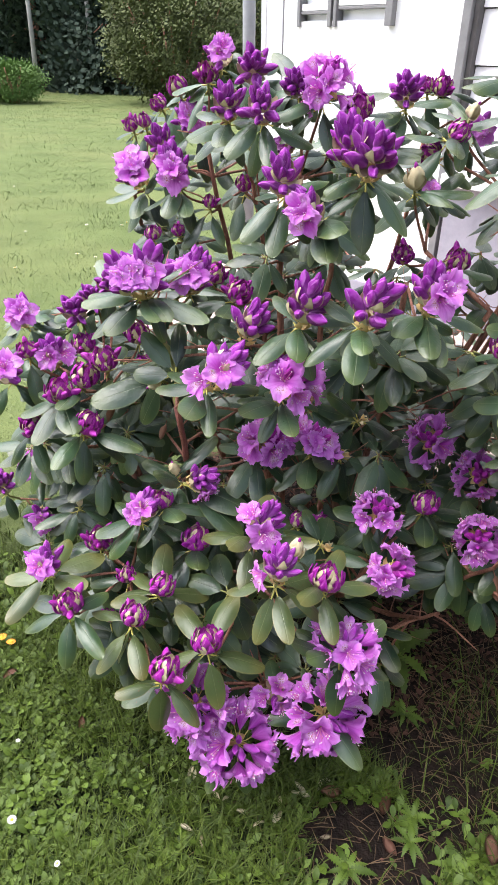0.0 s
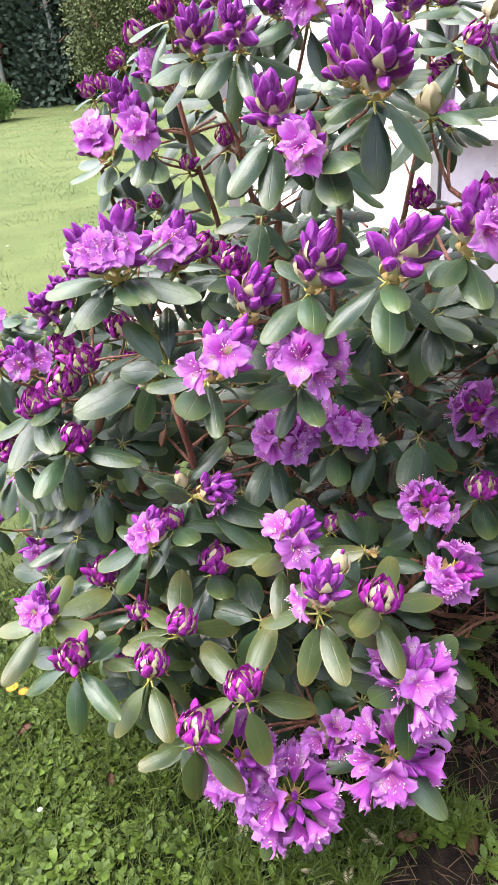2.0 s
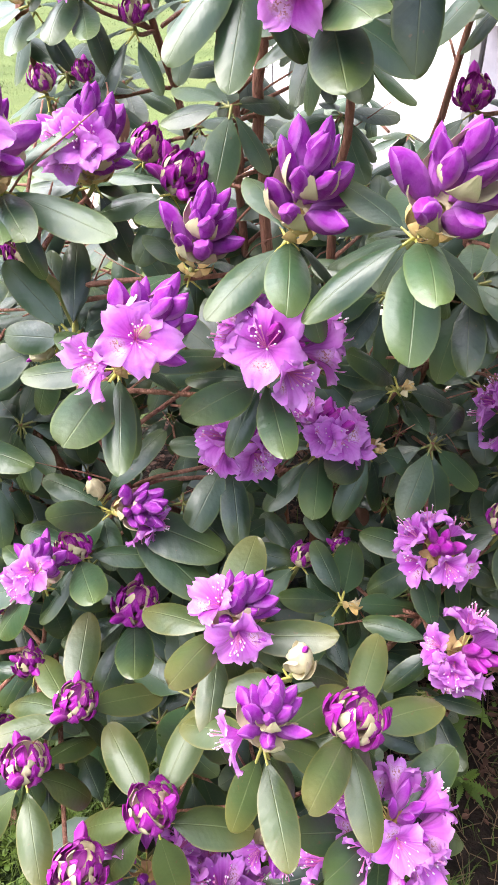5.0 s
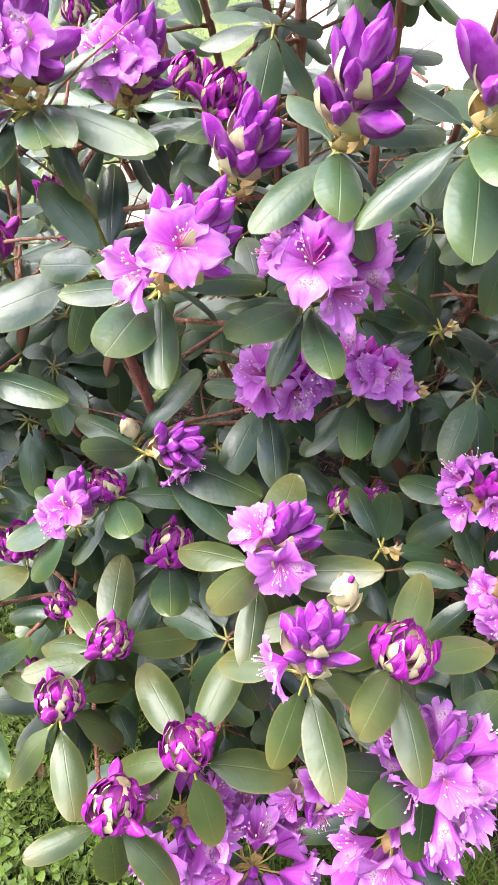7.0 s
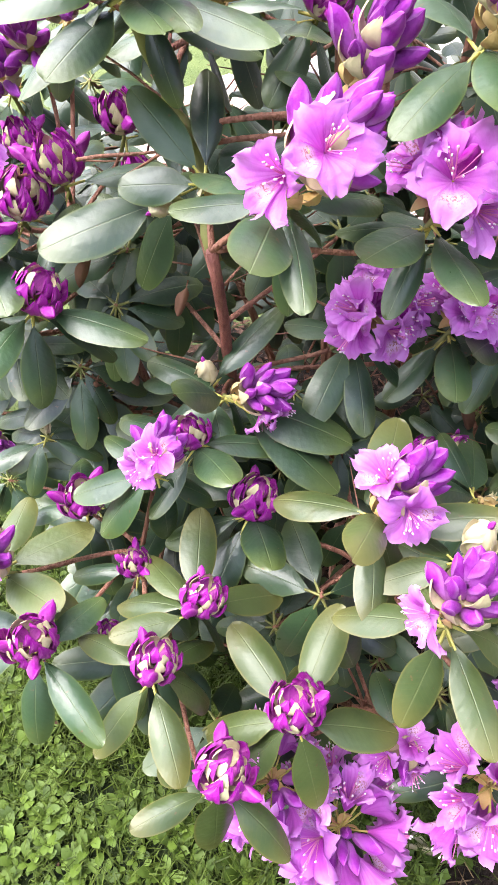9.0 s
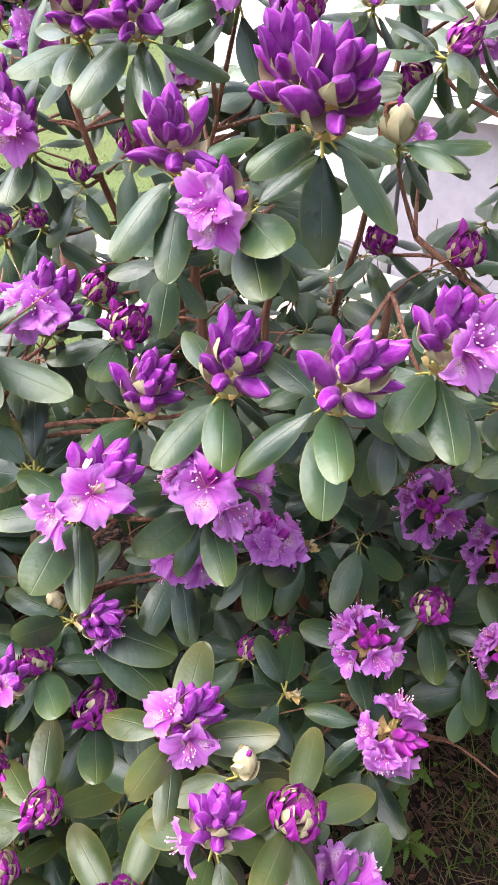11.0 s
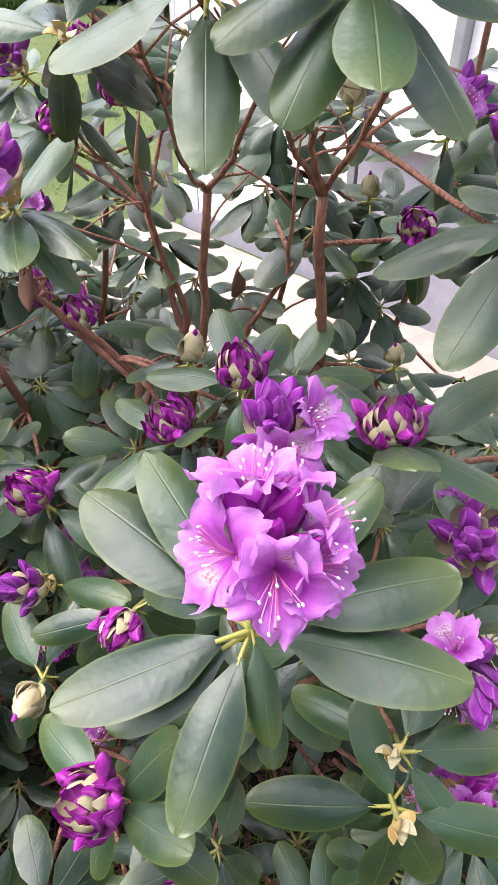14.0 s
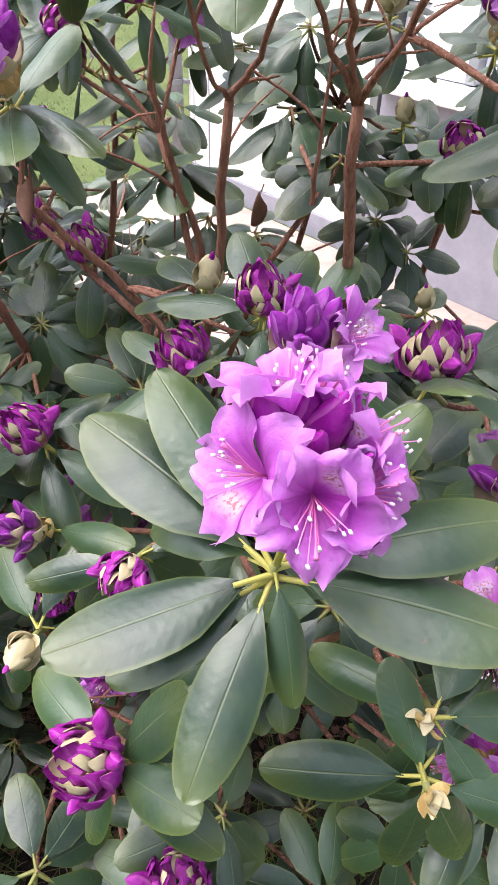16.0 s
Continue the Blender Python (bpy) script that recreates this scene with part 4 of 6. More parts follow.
def limb(points, r0, r1, mat=BARK, label=""):
    """A woody limb through points; its upper part takes twigs."""
    pts = []
    for k in range(len(points) - 1):
        a, b = Vector(points[k]), Vector(points[k + 1])
        for q in range(4):
            t = q / 4
            pts.append(a.lerp(b, t) + Vector((srng.gauss(0, 1), srng.gauss(0, 1), 0)) * 0.0022)
    pts.append(Vector(points[-1]))
    n = len(pts)
    bm = bmesh.new()
    add_tube(bm, [p - ORIGIN for p in pts], [(r0 + (r1 - r0) * (k / (n - 1)) ** 0.6) * 0.52 for k in range(n)], 9, 0, 0.12, srng)
    part("limb", mesh_of("limb", bm, mat), bush, label=label)
    HUBS.extend(pts[n // 3:])


limb([(0.10, 1.60, -0.03), (0.0, 1.46, 0.30), (-0.11, 1.24, 0.66), (-0.125, 1.165, 0.88)], 0.022, 0.012, RED_BARK, "dark red main stem")
limb([(0.14, 1.62, -0.03), (0.12, 1.58, 0.5), (0.095, 1.50, 0.95), (0.093, 1.485, 1.09), (0.10, 1.42, 1.26)], 0.026, 0.012)
limb([(0.20, 1.62, -0.03), (0.20, 1.58, 0.5), (0.20, 1.48, 1.0), (0.22, 1.38, 1.26)], 0.022, 0.010)
limb([(0.10, 1.66, -0.03), (0.08, 1.68, 0.5), (0.062, 1.66, 0.95), (0.060, 1.655, 1.08), (0.03, 1.58, 1.24)], 0.022, 0.010)
limb([(0.060, 1.655, 1.08), (0.10, 1.60, 1.18), (0.14, 1.56, 1.28)], 0.008, 0.006)
limb([(0.22, 1.64, -0.03), (0.34, 1.58, 0.4), (0.38, 1.46, 0.8), (0.36, 1.36, 1.08)], 0.026, 0.012)
limb([(0.08, 1.62, -0.03), (-0.08, 1.52, 0.25), (-0.25, 1.40, 0.5), (-0.32, 1.38, 0.8)], 0.024, 0.012)
limb([(0.05, 1.58, -0.03), (-0.12, 1.38, 0.2), (-0.22, 1.18, 0.40), (-0.24, 1.08, 0.50)], 0.020, 0.009)
limb([(0.12, 1.56, -0.03), (0.06, 1.30, 0.25), (0.05, 1.10, 0.45), (0.04, 1.0, 0.56)], 0.020, 0.009)
limb([(0.18, 1.56, -0.03), (0.22, 1.30, 0.22), (0.26, 1.12, 0.40), (0.30, 1.10, 0.52)], 0.020, 0.009)
limb([(0.10, 1.50, -0.03), (0.05, 1.20, 0.12), (0.04, 1.0, 0.22), (0.08, 0.94, 0.30)], 0.016, 0.008)
limb([(0.300, 1.700, -0.030), (0.560, 1.660, 0.450), (0.668, 1.400, 1.099), (0.691, 1.340, 1.321)], 0.0240, 0.0100)
limb([(0.691, 1.340, 1.321), (0.724, 1.300, 1.366), (0.754, 1.220, 1.440), (0.785, 1.100, 1.560)], 0.0085, 0.0040)
limb([(0.691, 1.340, 1.321), (0.676, 1.310, 1.341), (0.653, 1.240, 1.452), (0.650, 1.130, 1.540)], 0.0060, 0.0035)
limb([(0.340, 1.720, -0.030), (0.700, 1.680, 0.450), (0.846, 1.400, 1.053), (0.827, 1.320, 1.325)], 0.0260, 0.0120)
limb([(0.827, 1.320, 1.325), (0.796, 1.290, 1.374), (0.770, 1.220, 1.441), (0.700, 1.120, 1.540)], 0.0085, 0.0040)
limb([(0.827, 1.320, 1.325), (0.810, 1.290, 1.383), (0.792, 1.200, 1.466)], 0.0085, 0.0065)
limb([(0.827, 1.320, 1.325), (0.857, 1.280, 1.392), (0.880, 1.220, 1.466)], 0.0085, 0.0065)
limb([(0.380, 1.700, -0.030), (0.736, 1.460, 1.080), (0.791, 1.450, 1.178), (0.797, 1.420, 1.304), (0.805, 1.400, 1.420)], 0.0150, 0.0022)
limb([(0.320, 1.700, -0.030), (0.648, 1.420, 1.111), (0.618, 1.400, 1.223), (0.601, 1.360, 1.321)], 0.0160, 0.0060)
limb([(0.340, 1.660, -0.030), (0.609, 1.300, 1.065), (0.540, 1.250, 1.182), (0.498, 1.200, 1.253)], 0.0130, 0.0070)
limb([(0.260, 1.660, -0.030), (0.420, 1.600, 0.400), (0.568, 1.400, 1.006), (0.415, 1.450, 1.125)], 0.0220, 0.0090)
limb([(0.280, 1.680, -0.030), (0.500, 1.620, 0.450), (0.633, 1.450, 1.070), (0.581, 1.500, 1.241)], 0.0200, 0.0080)
limb([(0.360, 1.660, -0.030), (0.620, 1.400, 0.450), (0.700, 1.150, 0.800), (0.720, 1.000, 1.020)], 0.0240, 0.0100)
limb([(0.380, 1.660, -0.030), (0.660, 1.360, 0.400), (0.780, 1.050, 0.720), (0.860, 0.950, 0.950)], 0.0140, 0.0080)
limb([(0.400, 1.720, -0.030), (0.820, 1.660, 0.400), (1.020, 1.360, 0.800), (1.060, 1.120, 1.100)], 0.0140, 0.0080)
limb([(0.340, 1.600, -0.030), (0.500, 1.280, 0.250), (0.560, 1.050, 0.550), (0.550, 0.920, 0.800)], 0.0105, 0.0080)
limb([(0.300, 1.560, -0.030), (0.420, 1.300, 0.150), (0.460, 1.160, 0.280), (0.480, 1.100, 0.360)], 0.0160, 0.0080)
limb([(0.12, 1.72, -0.03), (0.06, 1.80, 0.6), (-0.02, 1.74, 1.0), (-0.08, 1.66, 1.32)], 0.024, 0.010)
limb([(0.08, 1.72, -0.03), (-0.12, 1.84, 0.5), (-0.24, 1.80, 0.9), (-0.28, 1.78, 1.18)], 0.022, 0.010)
limb([(0.24, 1.76, -0.03), (0.34, 1.86, 0.6), (0.42, 1.80, 1.0), (0.46, 1.78, 1.32)], 0.024, 0.010)
# two added limbs that carry the unseen shading whorls
limb([(0.40, 1.75, -0.03), (0.75, 1.80, 0.80), (0.85, 1.62, 1.40), (0.80, 1.50, 1.75)], 0.018, 0.007)
limb([(0.42, 1.75, -0.03), (1.00, 1.75, 0.80), (1.05, 1.60, 1.40), (1.02, 1.45, 1.78)], 0.018, 0.007)
limb([(-0.125, 1.200, 0.850), (-0.138, 1.250, 0.950), (-0.172, 1.252, 1.030), (-0.188, 1.247, 1.082)], 0.0150, 0.0130, GREEN_STEM, "stout green young stem")


def put_leaf(parent, at, vec, facing, meshes, rng):
    size = vec.length
    me = meshes[rng.randrange(len(meshes))]
    wide = 0.80 + 0.24 * rng.random()
    part("leaf", me, parent, placed(at, aim(vec, facing), (size * wide, size, size)))


def shoot(kind, at, axis, size, leaves, faces, extra, olive, stem=0.0):
    """One flowering or leafy shoot: a twig, its whorl of leaves, and its flower truss or bud."""
    at, axis = Vector(at), Vector(axis).normalized()
    NODES.append(at.copy())
    rng = random.Random(round(at.x * 9973 + at.y * 7919 + at.z * 6007))
    hub = min(HUBS, key=lambda h: (h - at).length + 0.9 * max(0.0, h.z - at.z + 0.04) + 0.5 * max(0.0, at.y - h.y))
    if (hub - at).length > 0.34:
        hub = at + (hub - at).normalized() * 0.34
    bm = bmesh.new()
    reach = (hub - at).length
    pts = bend(hub, hub + (at - hub) * 0.35 + Vector((0, 0.02, 0.0)), at - axis * min(0.10, reach * 0.4), at, 8)
    mid = len(pts) - 3
    add_tube(bm, [p - at for p in pts[:mid + 1]], [0.0036 - 0.0010 * k / 8 for k in range(mid + 1)], 6, 0, 0.15, rng)
    add_tube(bm, [p - at for p in pts[mid:]], [0.0029, 0.003, 0.0034], 6, 1)
    root = part("shoot", mesh_of("shoot", bm, BARK, GREEN_STEM), bush, Matrix.Translation(at - ORIGIN))

    # leaves
    meshes = LEAVES_OLIVE if olive else LEAVES
    toward = (axis * 0.7 + Vector((0, -0.12, 0.75))).normalized()
    used = []
    for v in leaves:
        v = Vector(v)
        used.append(v.normalized())
        base = -axis * (0.004 + 0.012 * rng.random())
        put_leaf(root, base, v - base, toward, meshes, rng)
    side = axis.orthogonal().normalized()
    tries = 0
    while extra > 0 and tries < 60:
        tries += 1
        a = rng.random() * 6.28
        d = (Matrix.Rotation(a, 3, axis) @ side) - axis * rng.uniform(0.05, 0.65)
        d = (d + Vector((0, 0.32, -0.12))).normalized()
        if any(d.dot(u) > 0.72 for u in used):
            continue
        used.append(d)
        extra -= 1
        put_leaf(root, -axis * (0.006 + 0.016 * rng.random()), d * rng.uniform(0.085, 0.115), toward, meshes, rng)

    # flowers
    def along(d, me, name, s, from_core=0.0, core=0.012, spin=None, at_side=Vector(), spin_to=None):
        """A flower piece whose Z points to d; spin_to: where its X leans."""
        d = d.normalized()
        z, x = d, d.orthogonal().normalized()
        x = Matrix.Rotation(rng.random() * 6.28 if spin is None else spin, 3, z) @ x
        if spin_to is not None:
            x = (spin_to - z * spin_to.dot(z)).normalized()
        turn = Matrix((x, z.cross(x), z)).transposed()
        part(name, me, root, placed(axis * core + d * from_core + at_side, turn, s))

    def tilt(angle, a):
        s = Matrix.Rotation(a, 3, axis) @ side
        return axis * math.cos(angle) + s * math.sin(angle)

    golden = 2.39996
    start = rng.random() * 6.28
    if kind == "bud":
        # a rosette of cupped petals and cream scales, wrapped ring over ring
        late = 0.85 * rng.random()
        size *= 0.84
        rings = ((3, 0, 0.032, 3, 0.0022, 0.022), (4, 1, 0.030, 6, 0.0060, 0.021), (5, 0, 0.034, 7, 0.0068, 0.016), (6, 1, 0.033, 10, 0.0108, 0.013),
                 (7, 0, 0.038, 12, 0.0112, 0.008), (8, 1, 0.029, 17, 0.0152, 0.006), (7, 0, 0.038, 22, 0.0135, 0.002))
        for n, cream, reach, lean, out, up in rings:
            for k in range(n):
                b = start + n * 0.9 + k * 6.283 / n + rng.uniform(-0.2, 0.2)
                d = tilt(radians(90), b)
                if cream and rng.random() < 0.3 * late:
                    continue
                along(tilt(radians(lean * (0.6 + 0.7 * late) + rng.uniform(-5, 6)), b), SLIVER if cream else CUPPED[k % 2], "bud_scale" if cream else "flower_bud",
                      size * reach * rng.uniform(0.86, 1.12), 0.0, size * up, at_side=d * size * out, spin_to=d)
        for k in range(int(6 * late)):
            b = start + 0.4 + k * golden
            along(tilt(radians(rng.uniform(30, 62)), b), ROSEBUDS[k % 3], "flower_bud", size * 0.044 * rng.uniform(0.85, 1.1), 0.006 * size, size * 0.008, at_side=tilt(radians(90), b) * size * 0.008)
        for k in range(7):
            d = tilt(radians(90), start + 0.45 + k * 0.898)
            along(axis + d * 0.42, SCALES if k % 3 else BRACTS, "bract", size * rng.uniform(0.022, 0.028), 0.0, -0.003, at_side=d * size * 0.0095, spin_to=d)
    elif kind == "half":
        for n, lean, up, reach in ((6, 46, 0.022, 0.050), (6, 23, 0.036, 0.050), (4, 7, 0.050, 0.046)):
            for k in range(n):
                b = start + n * 0.7 + lean * 0.05 + k * 6.283 / n + rng.uniform(-0.2, 0.2)
                d = tilt(radians(lean + rng.uniform(-9, 12)), b)
                if any(d.dot(Vector(f).normalized()) > 0.84 for f in faces):
                    continue
                along(d, BUDS[(k * 3 + n) % 4], "flower_bud", size * reach * rng.uniform(0.85, 1.14), 0.010 * size, size * up)
        for n, lean, up, reach in ((6, 40, 0.020, 0.040), (5, 22, 0.040, 0.036)):
            for k in range(n):
                b = start + 0.45 + k * 6.283 / n
                along(tilt(radians(lean), b), SLIVER, "bud_scale", size * reach * rng.uniform(0.85, 1.1), 0.008 * size, size * up, spin_to=tilt(radians(90), b))
        for k in range(10):
            d = tilt(radians(90), start + 0.4 + k * golden)
            along(axis + d * rng.uniform(0.25, 0.60), BRACTS, "bract", size * rng.uniform(0.018, 0.026), 0.0, size * (0.001 + 0.006 * (k % 3)),
                  at_side=d * size * 0.0075, spin_to=d)
        for k, f in enumerate(faces):
            along(Vector(f) + axis * 0.15, FLORETS[(k + len(NODES)) % 6], "flower", size * 0.034 * rng.uniform(0.95, 1.12), 0.026 * size, size * 0.034)
    elif kind == "open":
        core = 0.024 * size + stem
        if stem:
            along(axis, PEDICEL, "pedicel", core, 0.0, 0.0)
        for k, f in enumerate(faces):
            along(Vector(f), FLORETS[(k + len(NODES)) % 6], "flower", size * 0.036 * rng.uniform(0.92, 1.12), 0.024 * size, core)
        n = 0 if faces else rng.choice((6, 6, 7) if size < 1 else (7, 8, 9))
        for k in range(n):
            d = tilt(radians(rng.choice((48, 66, 80, 92, 104)) + rng.uniform(-6, 6)), start + k * 6.283 / n + rng.uniform(-0.4, 0.4))
            along(d, NARROW[k % 3] if k == 1 else FLORETS[(k + len(NODES)) % 6], "flower", size * 0.037 * rng.uniform(0.85, 1.14), 0.026 * size, core)
            along(d, PEDICEL, "pedicel", size * 0.028, 0.0, core)
        for k in range(6):
            along(tilt(radians(6 + 6.5 * k), start + k * golden), ROSEBUDS[k % 3], "flower_bud", size * 0.046 * rng.uniform(0.85, 1.1), 0.008 * size, core)
        for k in range(10):
            d = tilt(radians(32 + 9 * k), start + 1 + k * golden)
            along(d, BRACTS, "bract", size * rng.uniform(0.020, 0.027), 0.004, core * 0.7, spin_to=tilt(radians(90), start + 1 + k * golden))
    elif kind == "fan":
        for k in range(13):
            d = tilt(radians(48 + 66 * (k / 12) ** 0.8), start + k * golden)
            along(d, NARROW[k % 3] if k % 3 else FLORETS[k % 6], "flower", size * 0.041 * rng.uniform(0.85, 1.12), 0.028 * size, 0.010)
            along(d, PEDICEL, "pedicel", size * 0.032, 0.0, 0.010)
        for k in range(5):
            along(tilt(radians(8 + 9 * k), start + k * golden), BUDS[k % 3], "flower_bud", size * 0.040, 0.014 * size, 0.012)
        for k in range(5):
            along(tilt(radians(40 + 12 * k), start + 2 + k * golden), BRACTS, "bract", size * 0.022, 0.003, 0.006)
    elif kind == "white":
        along(axis, CREAM_BUD, "flower_bud", size * 0.036, 0.0, 0.002)
        for k in range(6):
            along(tilt(radians(14 + 3 * k), start + k * golden), SCALES, "bud_scale", size * 0.029, 0.0, 0.0)
        along(tilt(radians(8), start), ROSEBUDS[0], "flower_bud", size * 0.016, 0.0, size * 0.027)
    else:
        for k in range(7):
            along(tilt(radians(10 + 9 * k), start + k * golden), SCALES if k % 2 else BRACTS, "bud_scale", 0.017, 0.002, 0.0)


shoot("half", (0.224, 1.092, 1.089), (0.26, -0.50, 0.82), 1.15, [(-0.102, -0.018, -0.073), (-0.023, -0.102, -0.069), (-0.015, -0.124, -0.004), (0.094, 0.081, -0.015)], [], 3, False)
shoot("half", (0.119, 1.188, 1.051), (0.22, -0.39, 0.90), 1.15, [(-0.086, -0.074, -0.052), (-0.011, -0.122, -0.024), (0.112, 0.054, -0.008), (-0.040, 0.117, 0.019)], [], 3, False)
shoot("half", (0.013, 1.228, 1.001), (0.31, -0.32, 0.89), 1.05, [(-0.061, 0.109, 0.001), (0.052, 0.100, -0.055), (-0.054, -0.111, 0.019)], [], 4, False)
shoot("bud", (-0.007, 1.348, 1.049), (0.36, -0.40, 0.84), 1.05, [(-0.101, 0.074, -0.007), (0.024, 0.115, -0.043), (-0.024, -0.123, 0.002)], [], 3, False)
shoot("half", (-0.126, 1.359, 1.056), (0.48, -0.39, 0.79), 1.10, [(-0.102, 0.068, 0.027), (0.045, 0.108, -0.043)], [(0.03, -0.75, 0.66)], 3, False)
shoot("half", (-0.190, 1.246, 1.091), (0.27, -0.40, 0.88), 1.20, [(0.043, -0.117, -0.014), (0.121, 0.003, -0.059), (-0.060, -0.099, -0.048), (-0.119, 0.034, -0.020), (0.019, 0.124, -0.001)], [(0.21, -0.83, 0.52), (-0.15, -0.93, 0.34)], 3, False)
shoot("bud", (-0.063, 1.490, 1.047), (0.43, -0.43, 0.79), 1.00, [], [], 5, False)
shoot("half", (-0.053, 1.104, 0.959), (0.54, -0.26, 0.80), 1.15, [(-0.036, -0.120, -0.004), (0.006, -0.117, -0.043), (0.097, 0.068, -0.039), (-0.086, 0.090, -0.012), (0.037, 0.083, -0.086)], [(0.04, -0.86, 0.51), (-0.75, -0.66, -0.05)], 3, False)
shoot("open", (0.091, 1.151, 0.916), (0.19, -0.22, 0.96), 1.15, [(0.015, -0.122, -0.024), (0.081, 0.067, -0.068), (-0.084, -0.092, 0.005)], [], 3, False)
shoot("open", (0.044, 1.226, 0.739), (0.42, -0.21, 0.88), 1.10, [(0.004, -0.093, -0.094), (0.081, -0.001, -0.096), (-0.065, -0.086, -0.080)], [], 4, False)
shoot("open", (0.165, 1.241, 0.724), (0.22, -0.16, 0.96), 1.00, [(-0.021, -0.122, -0.016), (0.065, 0.045, -0.097)], [], 4, False)
shoot("veg", (0.241, 1.248, 0.711), (0.61, -0.50, 0.61), 1.00, [(0.105, 0.011, -0.067), (0.018, 0.002, -0.124), (-0.077, -0.092, 0.036), (-0.021, 0.122, 0.020)], [], 3, False)
shoot("veg", (0.284, 1.302, 0.774), (0.59, -0.56, 0.59), 1.00, [(0.033, 0.058, -0.106), (0.095, 0.041, -0.071), (-0.030, 0.117, 0.030), (-0.089, -0.031, 0.082)], [], 3, False)
shoot("veg", (0.192, 1.080, 0.584), (0.65, -0.46, 0.61), 1.00, [(0.023, 0.122, -0.017), (-0.096, -0.039, 0.070), (0.101, 0.036, -0.065), (0.024, 0.009, -0.122)], [], 3, False)
shoot("white", (-0.141, 1.186, 0.696), (-0.07, -0.11, 0.99), 1.00, [(0.093, 0.058, 0.065), (-0.091, 0.070, -0.051)], [], 3, False)
shoot("half", (-0.111, 1.158, 0.695), (0.78, -0.40, 0.49), 0.85, [(-0.058, -0.082, 0.075), (0.141, -0.041, -0.046), (0.080, 0.088, -0.038), (0.122, -0.085, -0.082)], [(0.82, -0.30, -0.48), (0.33, -0.62, -0.71)], 3, False)
shoot("bud", (-0.159, 1.103, 0.677), (-0.11, -0.17, 0.98), 0.90, [(-0.097, 0.073, -0.029), (0.049, -0.108, 0.040)], [], 3, False)
shoot("half", (-0.199, 1.073, 0.662), (0.22, -0.18, 0.96), 0.85, [(-0.079, -0.015, -0.096), (-0.110, 0.015, -0.057), (-0.001, 0.001, -0.125)], [(-0.03, -0.71, 0.71), (-0.52, -0.83, 0.19)], 3, False)
shoot("bud", (-0.093, 1.072, 0.590), (0.25, 0.00, 0.97), 1.15, [(-0.068, 0.017, -0.103), (0.020, -0.118, 0.038), (0.022, 0.030, -0.119), (-0.092, 0.083, -0.017), (-0.111, -0.005, -0.057)], [], 2, False)
shoot("half", (0.035, 0.972, 0.694), (0.37, -0.04, 0.93), 0.95, [(-0.103, 0.058, -0.041), (0.037, 0.118, 0.020), (-0.047, -0.099, 0.060), (0.028, -0.048, -0.112), (0.124, -0.015, 0.006)], [(0.13, -0.99, 0.10), (-0.55, -0.21, 0.81)], 2, True)
shoot("white", (0.109, 0.920, 0.696), (0.22, 0.00, 0.97), 1.15, [(0.065, 0.039, -0.100)], [], 2, True)
shoot("half", (0.075, 0.851, 0.693), (0.13, -0.01, 0.99), 0.85, [(-0.091, 0.051, -0.070), (-0.037, -0.043, -0.111), (0.087, -0.000, -0.090), (0.091, 0.073, -0.045), (0.026, -0.021, -0.120)], [(-0.93, -0.34, -0.14)], 2, True)
shoot("bud", (0.163, 0.873, 0.664), (0.16, 0.04, 0.99), 1.15, [(0.109, 0.043, -0.042), (0.048, 0.115, -0.012), (0.022, -0.026, -0.120), (-0.052, -0.099, 0.056), (-0.061, 0.078, -0.077)], [], 2, True)
shoot("bud", (-0.154, 0.949, 0.574), (0.38, 0.04, 0.92), 0.95, [(-0.000, 0.123, 0.021), (-0.102, 0.042, -0.059), (0.094, 0.053, -0.064), (-0.072, 0.096, -0.035), (0.021, 0.019, -0.122), (-0.056, 0.021, -0.110)], [], 1, True)
shoot("bud", (-0.200, 0.885, 0.556), (0.20, 0.10, 0.98), 1.00, [(-0.071, -0.051, -0.089), (0.053, 0.077, -0.083), (0.050, 0.012, -0.114), (-0.096, 0.067, -0.043), (-0.041, 0.005, -0.118)], [], 2, True)
shoot("bud", (-0.053, 0.844, 0.528), (-0.05, 0.10, 0.99), 1.10, [(-0.099, 0.014, -0.075), (0.023, -0.051, -0.112), (0.112, 0.002, -0.055), (-0.067, 0.105, 0.008), (-0.068, -0.027, -0.101), (0.055, 0.104, 0.043)], [], 1, True)
shoot("bud", (-0.134, 0.790, 0.512), (0.34, 0.13, 0.93), 1.10, [(-0.012, -0.027, -0.122), (-0.072, 0.050, -0.089), (0.021, 0.055, -0.110)], [], 2, True)
shoot("fan", (0.203, 0.825, 0.536), (0.40, -0.03, 0.92), 0.95, [(-0.011, -0.050, -0.114), (-0.103, -0.027, 0.066), (-0.077, -0.070, 0.069), (0.094, 0.082, 0.002), (0.097, 0.011, -0.078)], [], 2, False)
shoot("bud", (0.133, 1.159, 0.581), (0.22, -0.06, 0.97), 0.75, [(-0.052, 0.112, -0.016), (0.060, 0.053, -0.096)], [], 3, False)
shoot("bud", (0.192, 1.202, 0.552), (0.33, -0.12, 0.93), 0.60, [], [], 4, False)
shoot("open", (0.310, 1.123, 0.624), (-0.01, -0.38, 0.92), 0.95, [(0.100, 0.014, -0.073), (-0.082, 0.015, -0.093)], [], 3, False)
shoot("open", (0.308, 1.020, 0.572), (0.54, -0.67, 0.50), 0.95, [], [], 4, False)
